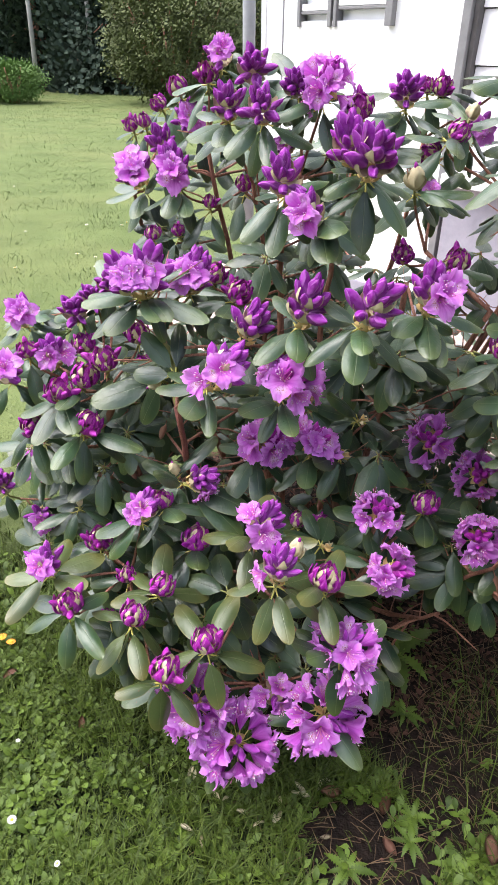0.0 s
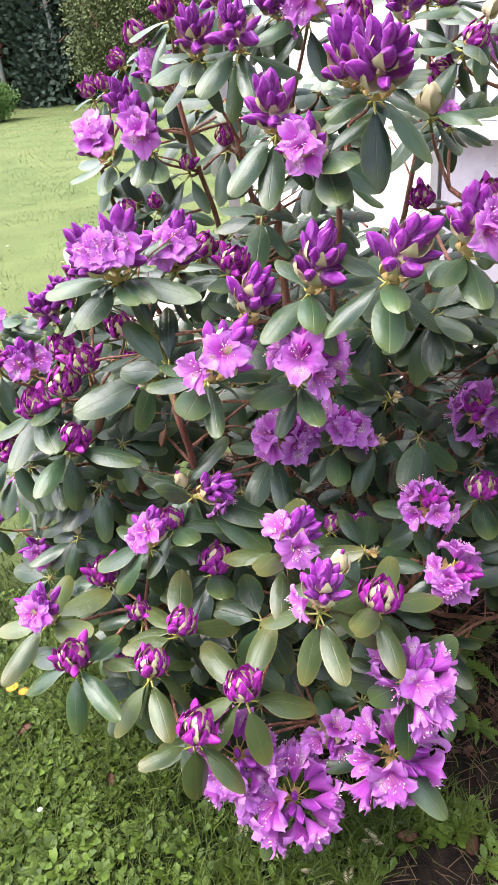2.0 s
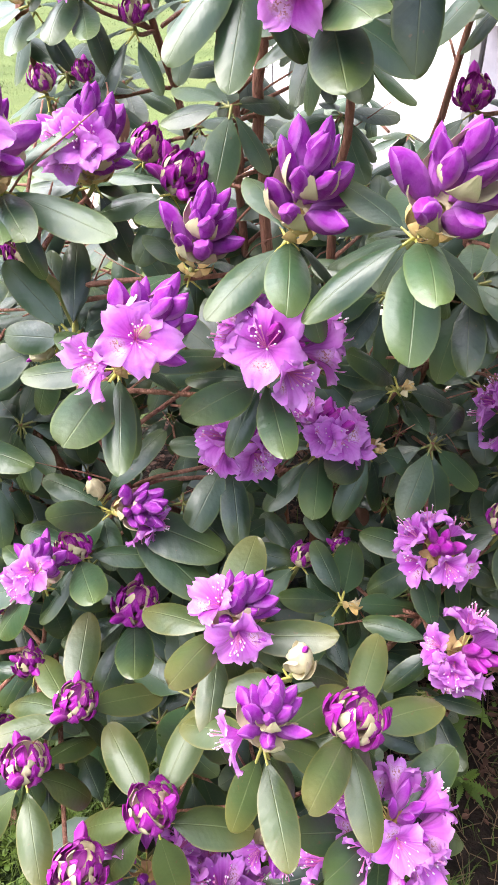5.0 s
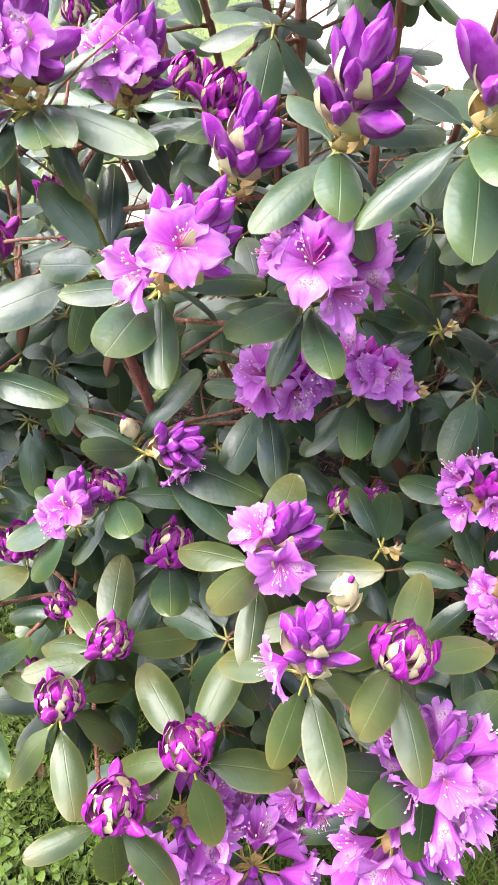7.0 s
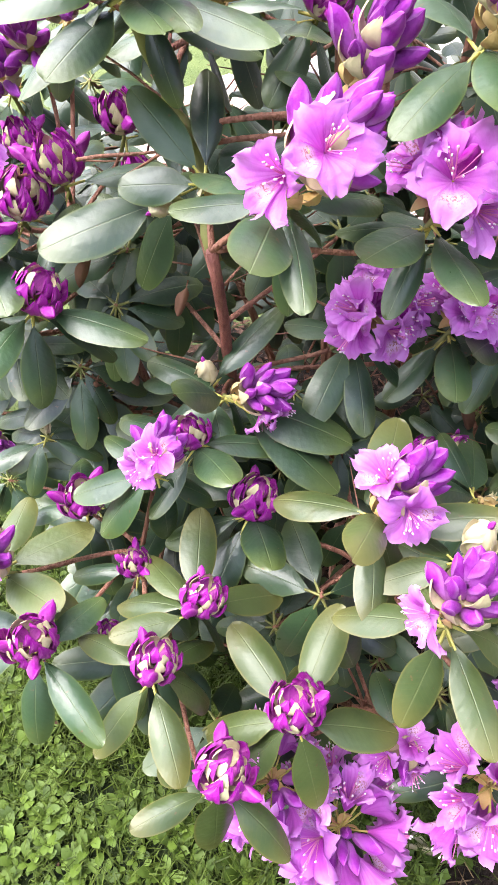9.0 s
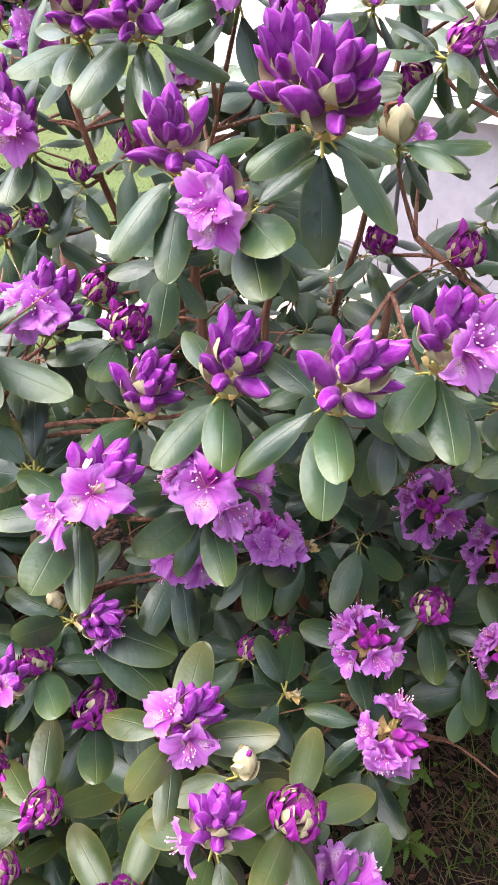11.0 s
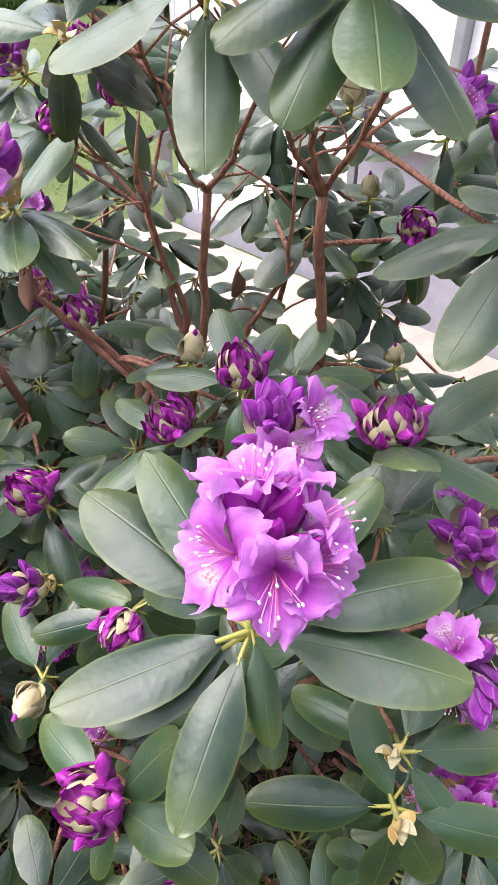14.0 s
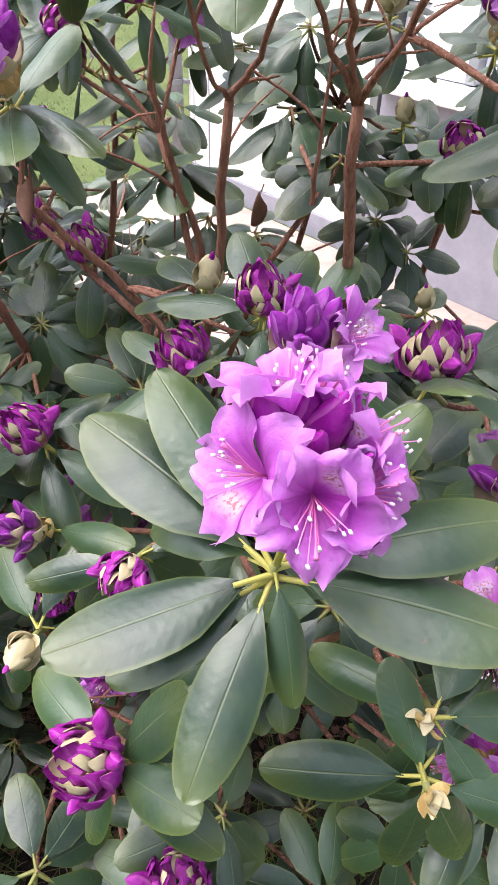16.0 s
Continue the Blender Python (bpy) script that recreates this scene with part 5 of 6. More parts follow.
shoot("half", (0.087, 0.895, 0.328), (-0.12, -0.54, 0.84), 0.90, [(-0.060, 0.034, -0.104), (0.041, 0.001, -0.118)], [(-0.75, -0.53, 0.40), (0.28, -0.18, 0.94), (0.41, -0.91, -0.08)], 3, False)
shoot("fan", (0.177, 0.837, 0.348), (0.48, -0.80, 0.35), 1.15, [(0.072, -0.096, -0.046), (-0.039, 0.029, -0.115)], [], 3, False)
shoot("fan", (-0.082, 0.837, 0.377), (0.29, -0.67, 0.69), 1.05, [(-0.076, 0.010, -0.098), (0.062, 0.005, -0.109)], [], 2, False)
shoot("fan", (0.004, 0.817, 0.277), (0.04, -0.76, 0.65), 1.20, [(-0.064, -0.055, -0.092), (0.024, -0.041, -0.116)], [], 2, False)
shoot("half", (0.237, 1.262, 1.312), (0.07, -0.72, 0.69), 1.20, [(-0.003, -0.037, -0.135), (0.099, 0.061, -0.046), (-0.085, -0.089, -0.021), (-0.049, 0.115, -0.006), (0.077, -0.043, -0.099)], [], 2, False)
shoot("half", (0.221, 1.335, 1.313), (-0.19, -0.47, 0.86), 1.15, [], [], 2, False)
shoot("half", (0.148, 1.233, 1.242), (-0.47, -0.77, 0.44), 1.00, [(0.011, -0.114, -0.051), (0.026, -0.122, -0.002), (-0.007, 0.066, -0.106)], [(-0.47, -0.83, 0.31), (-0.27, -0.96, -0.10)], 3, False)
shoot("half", (0.089, 1.281, 1.275), (-0.10, -0.66, 0.75), 1.00, [(-0.081, -0.053, -0.078), (-0.026, -0.068, -0.101), (-0.052, 0.110, -0.027)], [], 2, False)
shoot("half", (0.047, 1.443, 1.388), (-0.07, -0.81, 0.58), 0.95, [(-0.072, -0.081, -0.063), (0.017, -0.091, -0.084), (0.108, 0.031, -0.055)], [], 3, False)
shoot("half", (-0.023, 1.505, 1.382), (0.01, -0.71, 0.71), 0.95, [(-0.080, -0.090, -0.033), (-0.019, -0.117, -0.040), (-0.072, 0.102, 0.004)], [], 3, False)
shoot("open", (0.172, 1.476, 1.427), (0.12, -0.57, 0.81), 1.00, [(-0.100, -0.063, -0.039), (0.129, -0.024, 0.006), (0.089, 0.075, -0.045)], [], 3, False)
shoot("half", (0.121, 1.522, 1.431), (-0.15, -0.87, 0.47), 0.80, [(-0.066, 0.105, -0.012)], [], 4, False)
shoot("bud", (0.244, 1.439, 1.402), (-0.26, -0.67, 0.69), 0.95, [], [], 5, False)
shoot("half", (0.376, 1.657, 1.397), (-0.19, -0.70, 0.69), 0.95, [(0.116, 0.045, 0.009), (-0.085, -0.086, -0.033), (-0.044, -0.092, -0.072)], [], 4, False)
shoot("bud", (0.447, 1.767, 1.425), (-0.24, -0.54, 0.80), 0.70, [], [], 4, False)
shoot("bud", (0.480, 1.768, 1.420), (0.03, -0.59, 0.80), 0.95, [(0.114, 0.044, -0.027), (0.048, -0.103, -0.052)], [], 4, False)
shoot("half", (0.581, 1.790, 1.312), (0.05, -0.78, 0.62), 0.95, [(-0.025, 0.118, 0.034)], [(-0.16, -0.90, 0.41), (0.17, -0.98, 0.03)], 5, False)
shoot("bud", (0.449, 1.624, 1.294), (-0.67, -0.49, 0.56), 0.95, [(-0.067, 0.102, -0.027)], [], 4, False)
shoot("white", (0.371, 1.442, 1.258), (-0.15, -0.45, 0.88), 1.50, [(0.124, -0.009, -0.009), (0.051, -0.113, -0.016)], [], 4, False)
shoot("half", (0.432, 1.527, 1.225), (-0.35, -0.72, 0.60), 0.60, [], [(-0.21, -0.81, 0.55)], 5, False)
shoot("half", (0.110, 1.630, 1.303), (-0.22, -0.75, 0.63), 0.70, [], [(-0.13, -0.92, 0.37)], 5, False)
shoot("half", (-0.043, 1.639, 1.478), (-0.01, -0.83, 0.56), 0.85, [], [(0.02, -0.92, 0.38), (0.30, -0.73, 0.62)], 5, False)
shoot("half", (0.029, 1.552, 1.460), (-0.01, -0.90, 0.43), 0.95, [], [], 5, False)
shoot("bud", (-0.073, 1.635, 1.449), (-0.08, -0.57, 0.81), 0.90, [], [], 5, False)
shoot("bud", (-0.150, 1.768, 1.416), (-0.23, -0.59, 0.78), 1.00, [], [], 5, False)
shoot("bud", (-0.209, 1.871, 1.377), (-0.45, -0.63, 0.63), 0.80, [], [], 5, False)
shoot("bud", (-0.286, 1.868, 1.327), (-0.20, -0.56, 0.80), 0.75, [], [], 5, False)
shoot("bud", (-0.251, 1.866, 1.336), (-0.13, -0.55, 0.83), 0.75, [], [], 5, False)
shoot("half", (-0.113, 1.736, 1.339), (-0.19, -0.69, 0.70), 0.95, [], [(-0.02, -0.90, 0.43), (0.25, -0.97, 0.06)], 5, False)
shoot("half", (-0.252, 1.762, 1.199), (-0.29, -0.52, 0.80), 1.20, [(-0.110, 0.041, -0.042), (-0.012, -0.113, -0.053), (-0.090, 0.086, -0.012)], [(-0.32, -0.80, 0.50), (0.09, -0.97, 0.21), (-0.10, -0.60, 0.79)], 3, False)
shoot("half", (-0.146, 1.631, 1.227), (-0.17, -0.48, 0.86), 1.10, [(-0.097, 0.046, -0.065), (0.026, -0.113, -0.047), (-0.026, -0.111, -0.051)], [(-0.14, -0.90, 0.41), (0.07, -0.99, -0.12)], 3, False)
shoot("half", (-0.183, 1.710, 1.285), (-0.15, -0.63, 0.76), 0.90, [], [], 4, False)
shoot("bud", (0.008, 1.614, 1.225), (0.01, -0.46, 0.89), 0.80, [], [], 4, False)
shoot("bud", (-0.214, 1.611, 1.110), (0.04, -0.41, 0.91), 0.75, [], [], 4, False)
shoot("bud", (-0.073, 1.610, 1.187), (0.05, -0.44, 0.90), 0.65, [], [], 4, False)
shoot("bud", (-0.151, 1.611, 1.120), (-0.04, -0.42, 0.91), 0.60, [], [], 4, False)
shoot("half", (0.346, 1.128, 1.105), (0.01, -0.46, 0.89), 1.10, [(0.012, -0.105, -0.066), (0.117, 0.009, -0.044), (-0.013, -0.116, -0.046), (-0.074, -0.100, -0.014)], [(0.37, -0.81, 0.46), (0.22, -0.97, 0.06)], 2, False)
shoot("bud", (0.389, 1.536, 1.083), (-0.26, -0.51, 0.82), 0.95, [], [], 4, False)
shoot("bud", (0.485, 1.435, 1.093), (-0.11, -0.39, 0.91), 1.10, [], [], 5, False)
shoot("half", (-0.289, 1.436, 1.042), (0.12, -0.84, 0.52), 0.90, [], [], 5, False)
shoot("half", (-0.345, 1.488, 0.983), (-0.03, -0.74, 0.67), 0.85, [], [], 5, False)
shoot("half", (-0.391, 1.492, 0.949), (0.02, -0.73, 0.68), 0.95, [], [], 5, False)
shoot("half", (-0.541, 1.538, 0.916), (0.10, -0.63, 0.77), 1.00, [], [(0.08, -0.77, 0.63), (0.45, -0.77, 0.44), (-0.06, -0.95, 0.30)], 5, False)
shoot("bud", (-0.244, 1.450, 0.912), (-0.00, -0.44, 0.90), 1.10, [], [], 4, False)
shoot("bud", (-0.373, 1.435, 0.889), (0.02, -0.32, 0.95), 1.00, [], [], 4, False)
shoot("half", (-0.436, 1.397, 0.869), (0.10, -0.52, 0.85), 0.95, [], [(0.85, -0.37, 0.37), (0.04, -0.98, 0.19)], 4, False)
shoot("bud", (-0.292, 1.292, 0.911), (-0.04, -0.31, 0.95), 1.15, [(0.107, 0.064, -0.015), (-0.060, 0.089, -0.064)], [], 3, False)
shoot("bud", (-0.385, 1.241, 0.860), (0.07, -0.28, 0.96), 1.10, [(-0.039, -0.103, -0.059), (0.050, -0.112, -0.026)], [], 3, False)
shoot("bud", (-0.328, 1.193, 0.809), (0.44, -0.19, 0.88), 1.10, [(-0.045, -0.113, -0.030), (0.126, -0.034, -0.031), (0.073, 0.026, -0.098), (0.049, 0.086, 0.076)], [], 3, False)
shoot("half", (-0.526, 1.337, 0.857), (0.18, -0.58, 0.80), 1.00, [], [(0.24, -0.65, 0.72), (0.03, -0.84, 0.53)], 5, False)
shoot("bud", (-0.483, 1.360, 0.909), (0.05, -0.32, 0.95), 0.80, [], [], 4, False)
shoot("open", (-0.535, 1.444, 0.557), (0.25, -0.82, 0.52), 0.90, [], [], 5, False)
shoot("half", (-0.641, 1.426, 0.476), (0.18, -0.41, 0.89), 0.90, [], [], 4, False)
shoot("half", (-0.528, 1.374, 0.449), (0.23, -0.95, 0.19), 0.80, [], [(0.15, -0.97, 0.19), (0.52, -0.70, -0.49)], 4, False)
shoot("bud", (-0.312, 1.125, 0.546), (0.08, -0.16, 0.98), 1.10, [], [], 4, False)
shoot("half", (-0.396, 1.016, 0.560), (0.07, -0.29, 0.96), 0.95, [(-0.113, 0.027, -0.046), (-0.071, -0.094, -0.052), (0.007, 0.124, -0.012), (0.100, 0.073, -0.016), (0.095, -0.077, 0.027)], [(-0.02, -0.86, 0.51), (-0.28, -0.69, 0.67)], 2, True)
shoot("bud", (-0.327, 0.911, 0.564), (0.07, -0.13, 0.99), 1.05, [(0.077, -0.090, -0.040), (-0.103, 0.006, -0.070), (-0.098, 0.066, -0.040)], [], 3, False)
shoot("bud", (-0.238, 1.035, 0.528), (0.01, -0.14, 0.99), 0.75, [], [], 4, False)
shoot("bud", (-0.273, 0.983, 0.461), (0.06, -0.12, 0.99), 0.60, [], [], 3, False)
shoot("white", (-0.389, 1.256, 0.558), (0.15, -0.18, 0.97), 0.70, [], [], 5, False)
shoot("bud", (0.429, 1.191, 0.603), (0.04, -0.21, 0.98), 1.15, [(0.117, 0.021, -0.037), (-0.024, -0.122, -0.011), (0.071, 0.006, -0.103)], [], 2, False)
shoot("open", (0.471, 1.343, 0.689), (-0.30, -0.68, 0.66), 1.05, [], [], 4, False)
shoot("open", (0.581, 1.281, 0.633), (-0.32, -0.68, 0.65), 1.00, [], [], 4, False)
shoot("open", (0.543, 1.132, 0.564), (-0.21, -0.75, 0.63), 1.00, [], [], 4, False)
shoot("half", (-0.185, 1.240, 1.094), (-0.50, -0.39, 0.77), 1.05, [(-0.124, -0.020, -0.018), (0.060, -0.109, -0.017), (-0.106, -0.045, -0.079), (-0.049, 0.087, -0.075), (0.129, -0.053, -0.039)], [(-0.14, -0.78, 0.60), (0.66, -0.41, 0.63), (0.12, -0.89, 0.43)], 2, False)
shoot("half", (-0.104, 1.345, 1.065), (0.19, -0.40, 0.90), 1.10, [], [(-0.19, -0.83, 0.53), (0.10, -0.94, 0.33), (-0.42, -0.87, 0.26)], 3, False)
shoot("bud", (-0.222, 1.384, 0.860), (-0.12, -0.21, 0.97), 0.90, [], [], 4, False)
shoot("bud", (-0.343, 1.279, 0.877), (0.29, -0.21, 0.94), 1.20, [(-0.025, -0.122, -0.001), (0.087, 0.067, -0.061)], [], 3, False)
shoot("white", (-0.170, 1.242, 0.900), (-0.58, -0.82, 0.00), 0.90, [(-0.050, 0.105, -0.044), (-0.141, -0.040, -0.033), (-0.048, 0.019, -0.114), (0.031, 0.090, -0.081)], [], 2, False)
shoot("veg", (-0.125, 1.191, 0.932), (0.23, -0.97, -0.10), 1.00, [(-0.021, 0.092, -0.082), (0.115, 0.040, -0.029), (0.055, 0.112, 0.001), (0.015, 0.124, -0.007), (0.030, 0.048, -0.112)], [], 3, False)
shoot("bud", (-0.462, 1.249, 0.774), (0.28, -0.46, 0.84), 1.00, [], [], 4, False)
shoot("open", (0.770, 0.838, 1.168), (0.12, -0.10, 0.99), 1.10, [(-0.137, -0.055, -0.034), (-0.107, -0.041, -0.082), (-0.044, -0.112, -0.082), (0.017, -0.054, -0.074), (0.153, -0.033, -0.013), (0.155, 0.045, 0.009), (-0.091, 0.106, 0.067), (-0.139, 0.092, 0.034), (0.091, 0.083, 0.067), (-0.093, 0.063, -0.043)], [(-0.73, -0.54, 0.43), (-0.30, 0.20, 0.93), (0.06, 0.50, 0.86), (0.75, 0.09, 0.65), (0.72, -0.62, 0.30), (0.12, -0.85, 0.40)], 0, False, 0.058)
shoot("half", (0.789, 0.990, 1.196), (-0.10, -0.30, 0.95), 0.95, [], [(0.72, -0.24, 0.65), (0.15, -0.98, 0.11)], 2, False)
shoot("bud", (0.745, 1.132, 1.187), (-0.09, -0.18, 0.98), 1.00, [(-0.111, 0.041, -0.022), (0.102, 0.052, -0.035), (0.043, 0.111, 0.011), (-0.035, 0.111, 0.028), (-0.057, 0.054, -0.091)], [], 1, False)
shoot("bud", (0.672, 1.124, 1.123), (-0.36, -0.25, 0.90), 1.00, [(-0.091, -0.050, -0.060), (-0.086, 0.082, -0.017), (0.042, -0.092, 0.064)], [], 2, False)
shoot("bud", (0.890, 1.037, 1.188), (-0.13, -0.12, 0.98), 1.05, [(-0.058, 0.116, -0.006), (-0.002, -0.116, 0.058), (0.118, -0.033, -0.043), (0.112, 0.041, 0.053), (-0.041, 0.111, -0.053)], [], 1, False)
shoot("white", (0.679, 1.218, 1.162), (0.18, -0.18, 0.97), 1.10, [(-0.064, 0.106, -0.016)], [], 3, False)
shoot("bud", (0.505, 1.104, 1.027), (-0.35, -0.30, 0.89), 1.15, [(0.112, -0.031, -0.059), (0.052, -0.085, -0.082), (-0.096, 0.011, -0.071)], [], 2, False)
shoot("half", (0.531, 1.030, 0.965), (-0.53, -0.60, 0.60), 0.75, [(0.104, -0.047, 0.037), (-0.067, 0.088, -0.048)], [], 3, False)
shoot("white", (0.537, 0.927, 0.920), (-0.14, -0.96, 0.25), 1.15, [(-0.032, 0.094, -0.076), (-0.048, 0.007, -0.115)], [], 3, False)
shoot("bud", (0.646, 0.803, 0.950), (-0.54, -0.36, 0.76), 1.15, [(-0.087, 0.081, -0.015), (0.069, 0.011, 0.098), (0.085, -0.059, 0.060), (-0.026, -0.020, -0.115)], [], 2, False)
shoot("bud", (0.644, 0.943, 1.026), (-0.23, -0.96, 0.15), 0.90, [(-0.104, -0.002, -0.036), (-0.062, 0.004, -0.091)], [], 2, False)
shoot("half", (0.998, 1.027, 1.058), (-0.35, -0.61, 0.71), 1.10, [(0.022, -0.021, -0.116), (0.106, 0.022, -0.051), (-0.051, 0.079, -0.075), (0.071, 0.097, -0.001)], [(-0.07, 0.64, 0.77)], 2, False)
shoot("veg", (0.893, 0.827, 1.016), (-0.42, -0.53, 0.74), 1.00, [(-0.086, 0.079, -0.044), (0.114, 0.031, -0.039), (-0.008, -0.009, -0.124), (0.040, 0.086, -0.082)], [], 2, False)
shoot("veg", (0.894, 0.788, 0.983), (0.09, -0.94, 0.34), 1.00, [(-0.126, 0.005, 0.006), (0.118, 0.006, -0.041), (-0.038, 0.046, -0.110), (-0.008, -0.010, -0.124), (0.052, -0.001, -0.114)], [], 2, False)
shoot("half", (0.964, 0.944, 1.014), (0.04, -0.99, 0.11), 0.90, [], [(-0.43, 0.11, 0.90), (-0.43, -0.75, -0.51)], 3, False)
shoot("open", (0.968, 0.848, 0.883), (0.36, -0.07, 0.93), 0.80, [], [], 3, False)
shoot("half", (0.718, 1.114, 1.535), (-0.19, -0.72, 0.66), 1.15, [(-0.126, 0.011, -0.059), (-0.097, 0.086, -0.052), (0.006, -0.082, -0.113), (0.081, -0.076, -0.085)], [], 2, False)
shoot("half", (0.832, 1.068, 1.545), (0.17, -0.57, 0.80), 1.20, [(-0.095, -0.080, -0.040), (-0.054, -0.086, -0.081), (0.000, -0.118, -0.055), (0.064, -0.071, -0.089), (0.116, 0.049, -0.031)], [], 1, False)
shoot("bud", (0.455, 1.515, 1.349), (0.50, -0.45, 0.74), 0.90, [(0.010, 0.122, -0.025), (-0.019, -0.121, -0.023), (-0.070, 0.098, 0.034)], [], 3, False)
shoot("bud", (0.569, 1.469, 1.399), (-0.01, -0.65, 0.76), 1.00, [], [], 4, False)
shoot("white", (0.483, 1.509, 1.388), (0.25, -0.43, 0.86), 0.90, [], [], 4, False)
shoot("white", (0.867, 1.513, 1.386), (-0.19, -0.46, 0.87), 1.10, [], [], 4, False)
shoot("white", (0.912, 1.559, 1.256), (-0.16, -0.36, 0.92), 1.00, [], [], 4, False)
shoot("bud", (0.944, 1.322, 1.284), (-0.32, -0.69, 0.65), 0.90, [], [], 4, False)
shoot("white", (0.960, 1.405, 1.056), (-0.16, -0.19, 0.97), 1.00, [], [], 4, False)
shoot("half", (0.507, 1.198, 1.342), (-0.10, -0.44, 0.89), 1.10, [(0.099, -0.072, -0.025), (0.043, -0.116, -0.019), (-0.095, 0.018, -0.079), (0.036, 0.111, 0.044)], [(0.09, -1.00, 0.02)], 2, False)
shoot("half", (0.568, 1.294, 1.527), (0.11, -0.80, 0.59), 1.00, [], [(0.20, -0.98, 0.09), (0.62, -0.74, 0.27)], 4, False)
shoot("half", (0.979, 1.058, 1.393), (-0.25, -0.55, 0.80), 1.15, [(-0.117, 0.035, -0.068), (-0.069, -0.067, -0.102), (0.028, -0.080, -0.120), (0.094, 0.079, -0.067)], [], 1, False)
shoot("half", (0.997, 1.479, 1.364), (0.03, -0.59, 0.81), 0.90, [], [(-0.19, -0.88, 0.44), (0.07, -0.95, 0.31)], 4, False)
shoot("veg", (0.590, 1.183, 1.491), (0.30, -0.95, 0.10), 1.00, [(-0.051, 0.113, 0.015), (-0.012, 0.119, -0.035), (-0.044, 0.104, -0.054)], [], 4, False)
shoot("bud", (0.698, 0.782, 0.732), (0.02, -0.04, 1.00), 1.15, [], [], 5, False)


# ---- leafy shoots without flowers that fill the crown ----
def fill_crown(count, rng):
    """Whorls of leaves between and behind the flowering shoots, joined."""
    verts, faces, uvs, mats = [], [], [], []
    bm = bmesh.new()
    front = [n for n in NODES]
    spots = []
    for _ in range(count):
        a = front[rng.randrange(len(front))]
        deep = 0.03 + 0.35 * rng.random()
        spots.append(a + Vector((rng.gauss(0, 0.08), deep, rng.gauss(-0.07, 0.07) - 0.12 * deep)))
    for x0, x1, y0, y1, z0, z1, n in FILL:
        spots += [Vector((rng.uniform(x0, x1), rng.uniform(y0, y1), rng.uniform(z0, z1))) for _ in range(n)]
    for p in spots:
        if p.z < 0.24 or min((p - n).length for n in front) < 0.055:
            continue
        if any(abs(p.x - n.x) < 0.075 and -0.05 < p.z - n.z < 0.11 and p.y < n.y + 0.03 for n in front):
            continue
        if -0.24 < p.x < 0.03 and p.y > 1.22 and 0.50 < p.z < 0.98 and rng.random() < 0.8:
            continue
        if (p.z > 0.95 and p.x < 0.5 and rng.random() < 0.45) or (0.62 < p.x < 0.92 and 1.05 < p.y < 1.40 and 1.12 < p.z < 1.46):
            continue
        up = (Vector((rng.gauss(0, 0.35), -0.35 + rng.gauss(0, 0.3), 0.9))).normalized()
        side = up.orthogonal().normalized()
        start = rng.random() * 6.28
        toward = (up + Vector((0, -0.25, 0.45))).normalized()
        for k in range(rng.randint(6, 9)):
            s = Matrix.Rotation(start + k * 2.4, 3, up) @ side
            d = (s - up * rng.uniform(0.0, 0.7) + Vector((0, 0, -0.1))).normalized()
            size = rng.uniform(0.085, 0.125)
            add_leaf(verts, faces, uvs, mats, FILL_SHAPES[rng.randrange(len(FILL_SHAPES))],
                     placed(p - ORIGIN - up * 0.01 * rng.random(), aim(d, toward), (size * 1.05, size, size)))
        hub = min(HUBS, key=lambda h: (h - p).length + 0.9 * max(0.0, h.z - p.z + 0.03))
        if (hub - p).length > 0.22:
            hub = p + (hub - p).normalized() * 0.22
        pts = bend(hub, hub + (p - hub) * 0.4, p - up * 0.05, p, 5)
        add_tube(bm, [q - ORIGIN for q in pts], [0.0036, 0.0034, 0.0032, 0.003, 0.0028, 0.0025], 5)
    # bare twigs
    for _ in range(170):
        h = HUBS[rng.randrange(len(HUBS))]
        d = Vector((rng.gauss(0, 1), rng.gauss(0.35, 0.6), rng.gauss(0.5, 0.7))).normalized() * rng.uniform(0.05, 0.17)
        if h.z + d.z < 0.05:
            continue
        r = rng.uniform(0.0012, 0.0030)
        add_tube(bm, [q - ORIGIN for q in bend(h, h + d * 0.3 + Vector((0, 0, 0.02)), h + d * 0.7, h + d, 4)], [r, r * 0.9, r * 0.8, r * 0.65, r * 0.4], 5)
    # dry twigs in the dim middle of the bush
    for _ in range(420):
        p = Vector((rng.uniform(-0.35, 1.05), rng.uniform(1.28, 1.85), rng.uniform(0.08, 0.92)))
        d = Vector((rng.gauss(0, 1), rng.gauss(0, 0.6), rng.gauss(0.15, 0.45))).normalized() * rng.uniform(0.06, 0.22)
        r = rng.uniform(0.0010, 0.0026)
        add_tube(bm, [q - ORIGIN for q in bend(p, p + d * 0.35 + Vector((0, 0, 0.02)), p + d * 0.7, p + d, 4)], [r, r, r * 0.85, r * 0.7, r * 0.4], 5)
    tagged(part("foliage", leaf_mesh_from("foliage", verts, faces, uvs, mats, LEAF, GREEN_STEM), bush, label="leathery dark green leaves of the crown, with unseen shading whorls"), kind="stuff")
    tagged(part("brushwood", mesh_of("brushwood", bm, BARK), bush, label="thin brown wood inside the crown"), kind="stuff")


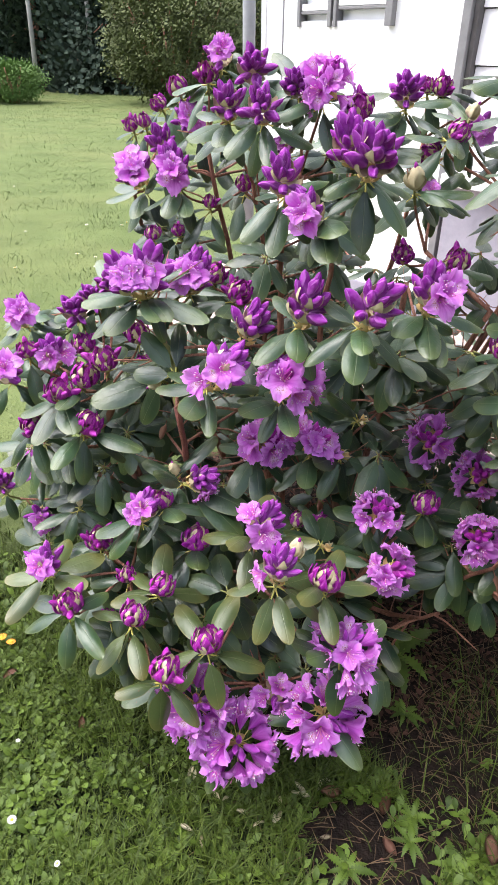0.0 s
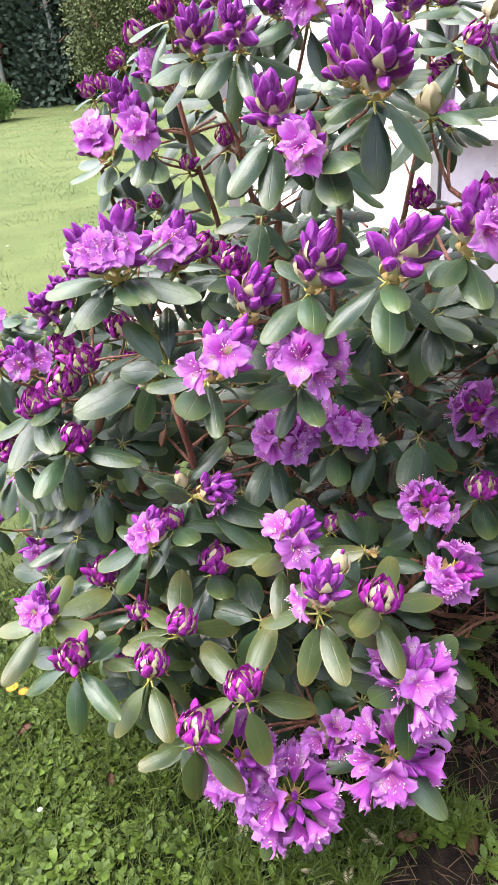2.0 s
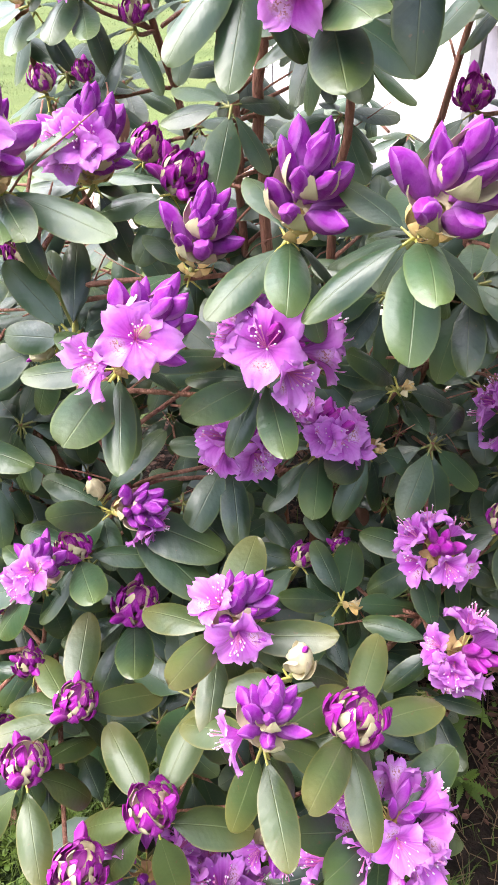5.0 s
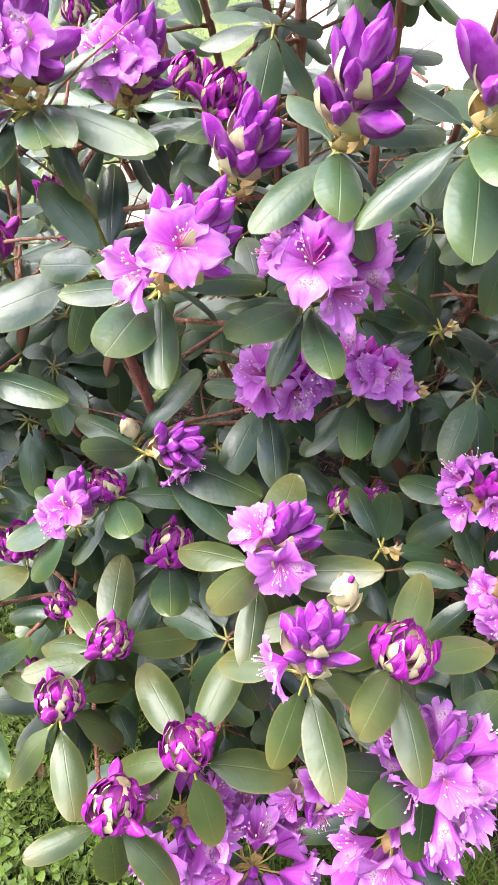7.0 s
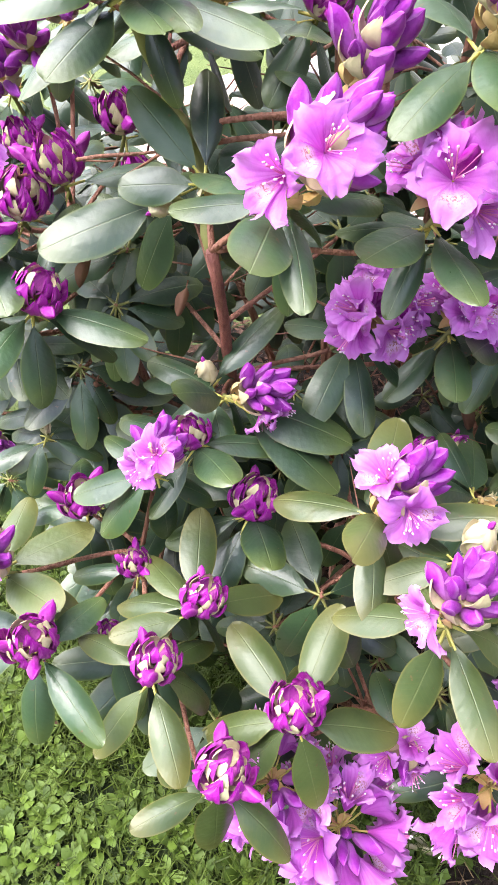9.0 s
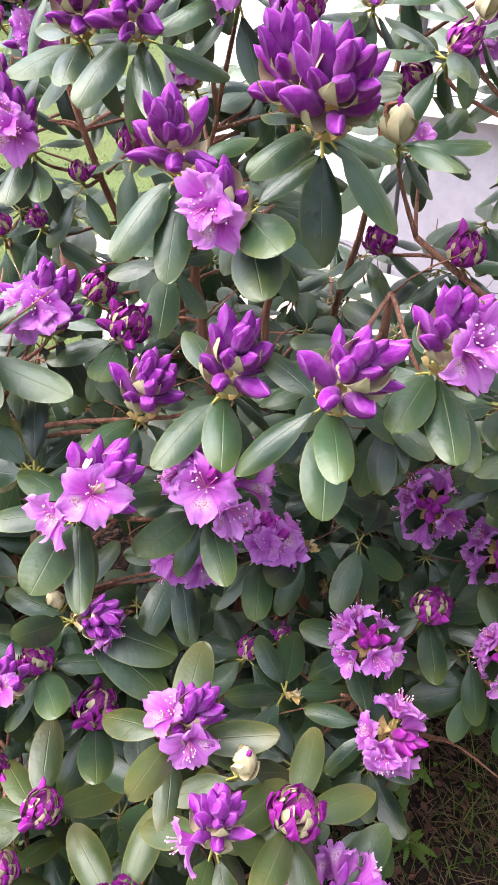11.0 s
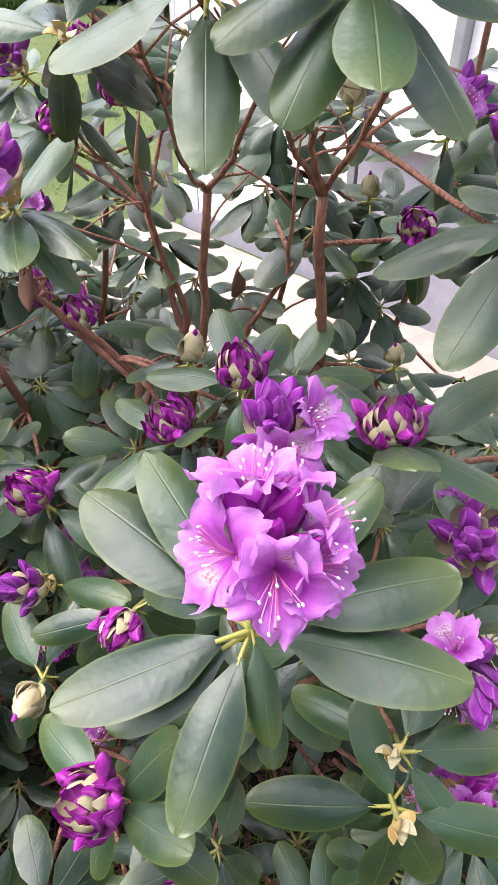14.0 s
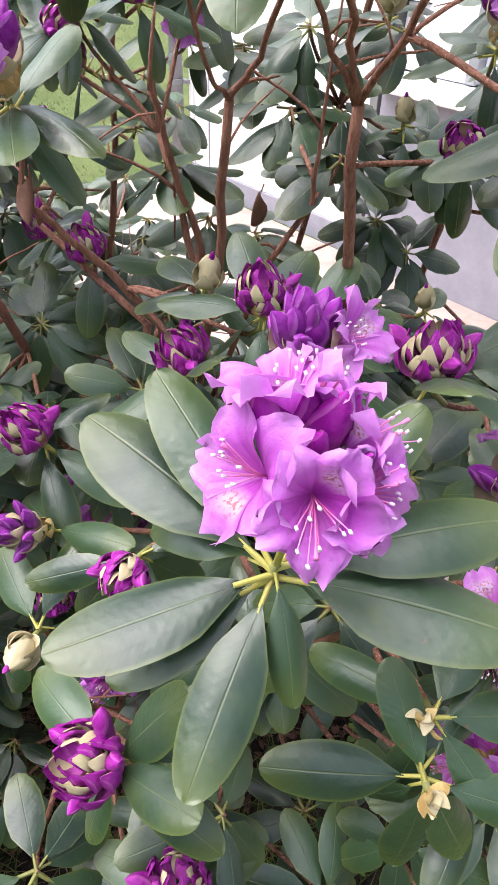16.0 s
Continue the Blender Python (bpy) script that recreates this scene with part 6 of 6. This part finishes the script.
FILL = (
    # x0, x1, y0, y1, z0, z1, whorls
    (-0.15, 0.42, 1.38, 1.80, 0.85, 1.20, 14), (0.25, 0.60, 1.20, 1.60, 0.40, 1.05, 46),
    (-0.55, -0.10, 1.25, 1.70, 0.30, 0.80, 40), (-0.35, 0.35, 0.98, 1.40, 0.15, 0.50, 50),
    (0.40, 0.72, 1.22, 1.50, 0.20, 0.45, 22), (0.50, 0.66, 1.10, 1.24, 0.38, 0.54, 9),
    (0.55, 1.20, 0.98, 1.50, 0.45, 0.92, 42), (0.52, 1.15, 0.72, 0.98, 0.50, 0.80, 18),
    # whorls at z 1.74 to 1.95 are unseen, added to shade the crown below
    (0.58, 1.20, 1.46, 1.80, 1.02, 1.46, 20), (0.64, 1.22, 1.25, 1.85, 1.74, 1.95, 45), (0.02, 0.32, 1.70, 1.90, 1.00, 1.32, 16), (0.05, 0.40, 1.50, 1.80, 0.55, 0.95, 22), (0.86, 1.15, 1.25, 1.60, 0.75, 1.08, 18),
)
# back whorls added to block light from behind and darken the inside
FILL += ((-0.48, -0.15, 1.80, 2.15, 0.25, 0.72, 45), (-0.15, 0.50, 1.85, 2.25, 0.25, 0.95, 100), (0.50, 1.25, 1.80, 2.20, 0.20, 0.70, 55))
fill_crown(160, random.Random(17))


# ---- withered leaves still hanging in the bush ----
def withered_leaves(rng):
    v, f, u, m = [], [], [], []
    add_leaf(v, f, u, m, leaf_grid(0.30, 0.10, 3.2, 0.5, rng, 10, 6), Matrix.Identity(4))
    me = leaf_mesh_from("withered_leaf", v, f, u, m, DEAD_LEAF, BARK)
    for x, y, z, s in ((-0.30, 1.28, 0.64, 0.09), (-0.27, 1.30, 0.67, 0.08), (-0.086, 1.42, 1.15, 0.09), (0.505, 1.22, 1.28, 0.08), (0.731, 1.35, 1.23, 0.08),
                       (0.572, 1.08, 0.52, 0.11), (-0.16, 1.25, 0.80, 0.07), (-0.28, 1.30, 0.82, 0.08), (0.587, 1.30, 1.50, 0.08),
                       (0.228, 1.30, 0.56, 0.09), (0.26, 1.33, 0.60, 0.07), (0.839, 1.35, 1.48, 0.07), (0.276, 1.20, 0.46, 0.08)):
        d = Vector((rng.gauss(0, 0.35), rng.gauss(-0.1, 0.3), -1.0))
        part("withered_leaf", me, bush, placed(Vector((x, y, z)) - ORIGIN, aim(d, Vector((rng.gauss(0, 0.6), -1, 0.2))), s * 0.75), "curled brown withered leaf")


withered_leaves(random.Random(29))
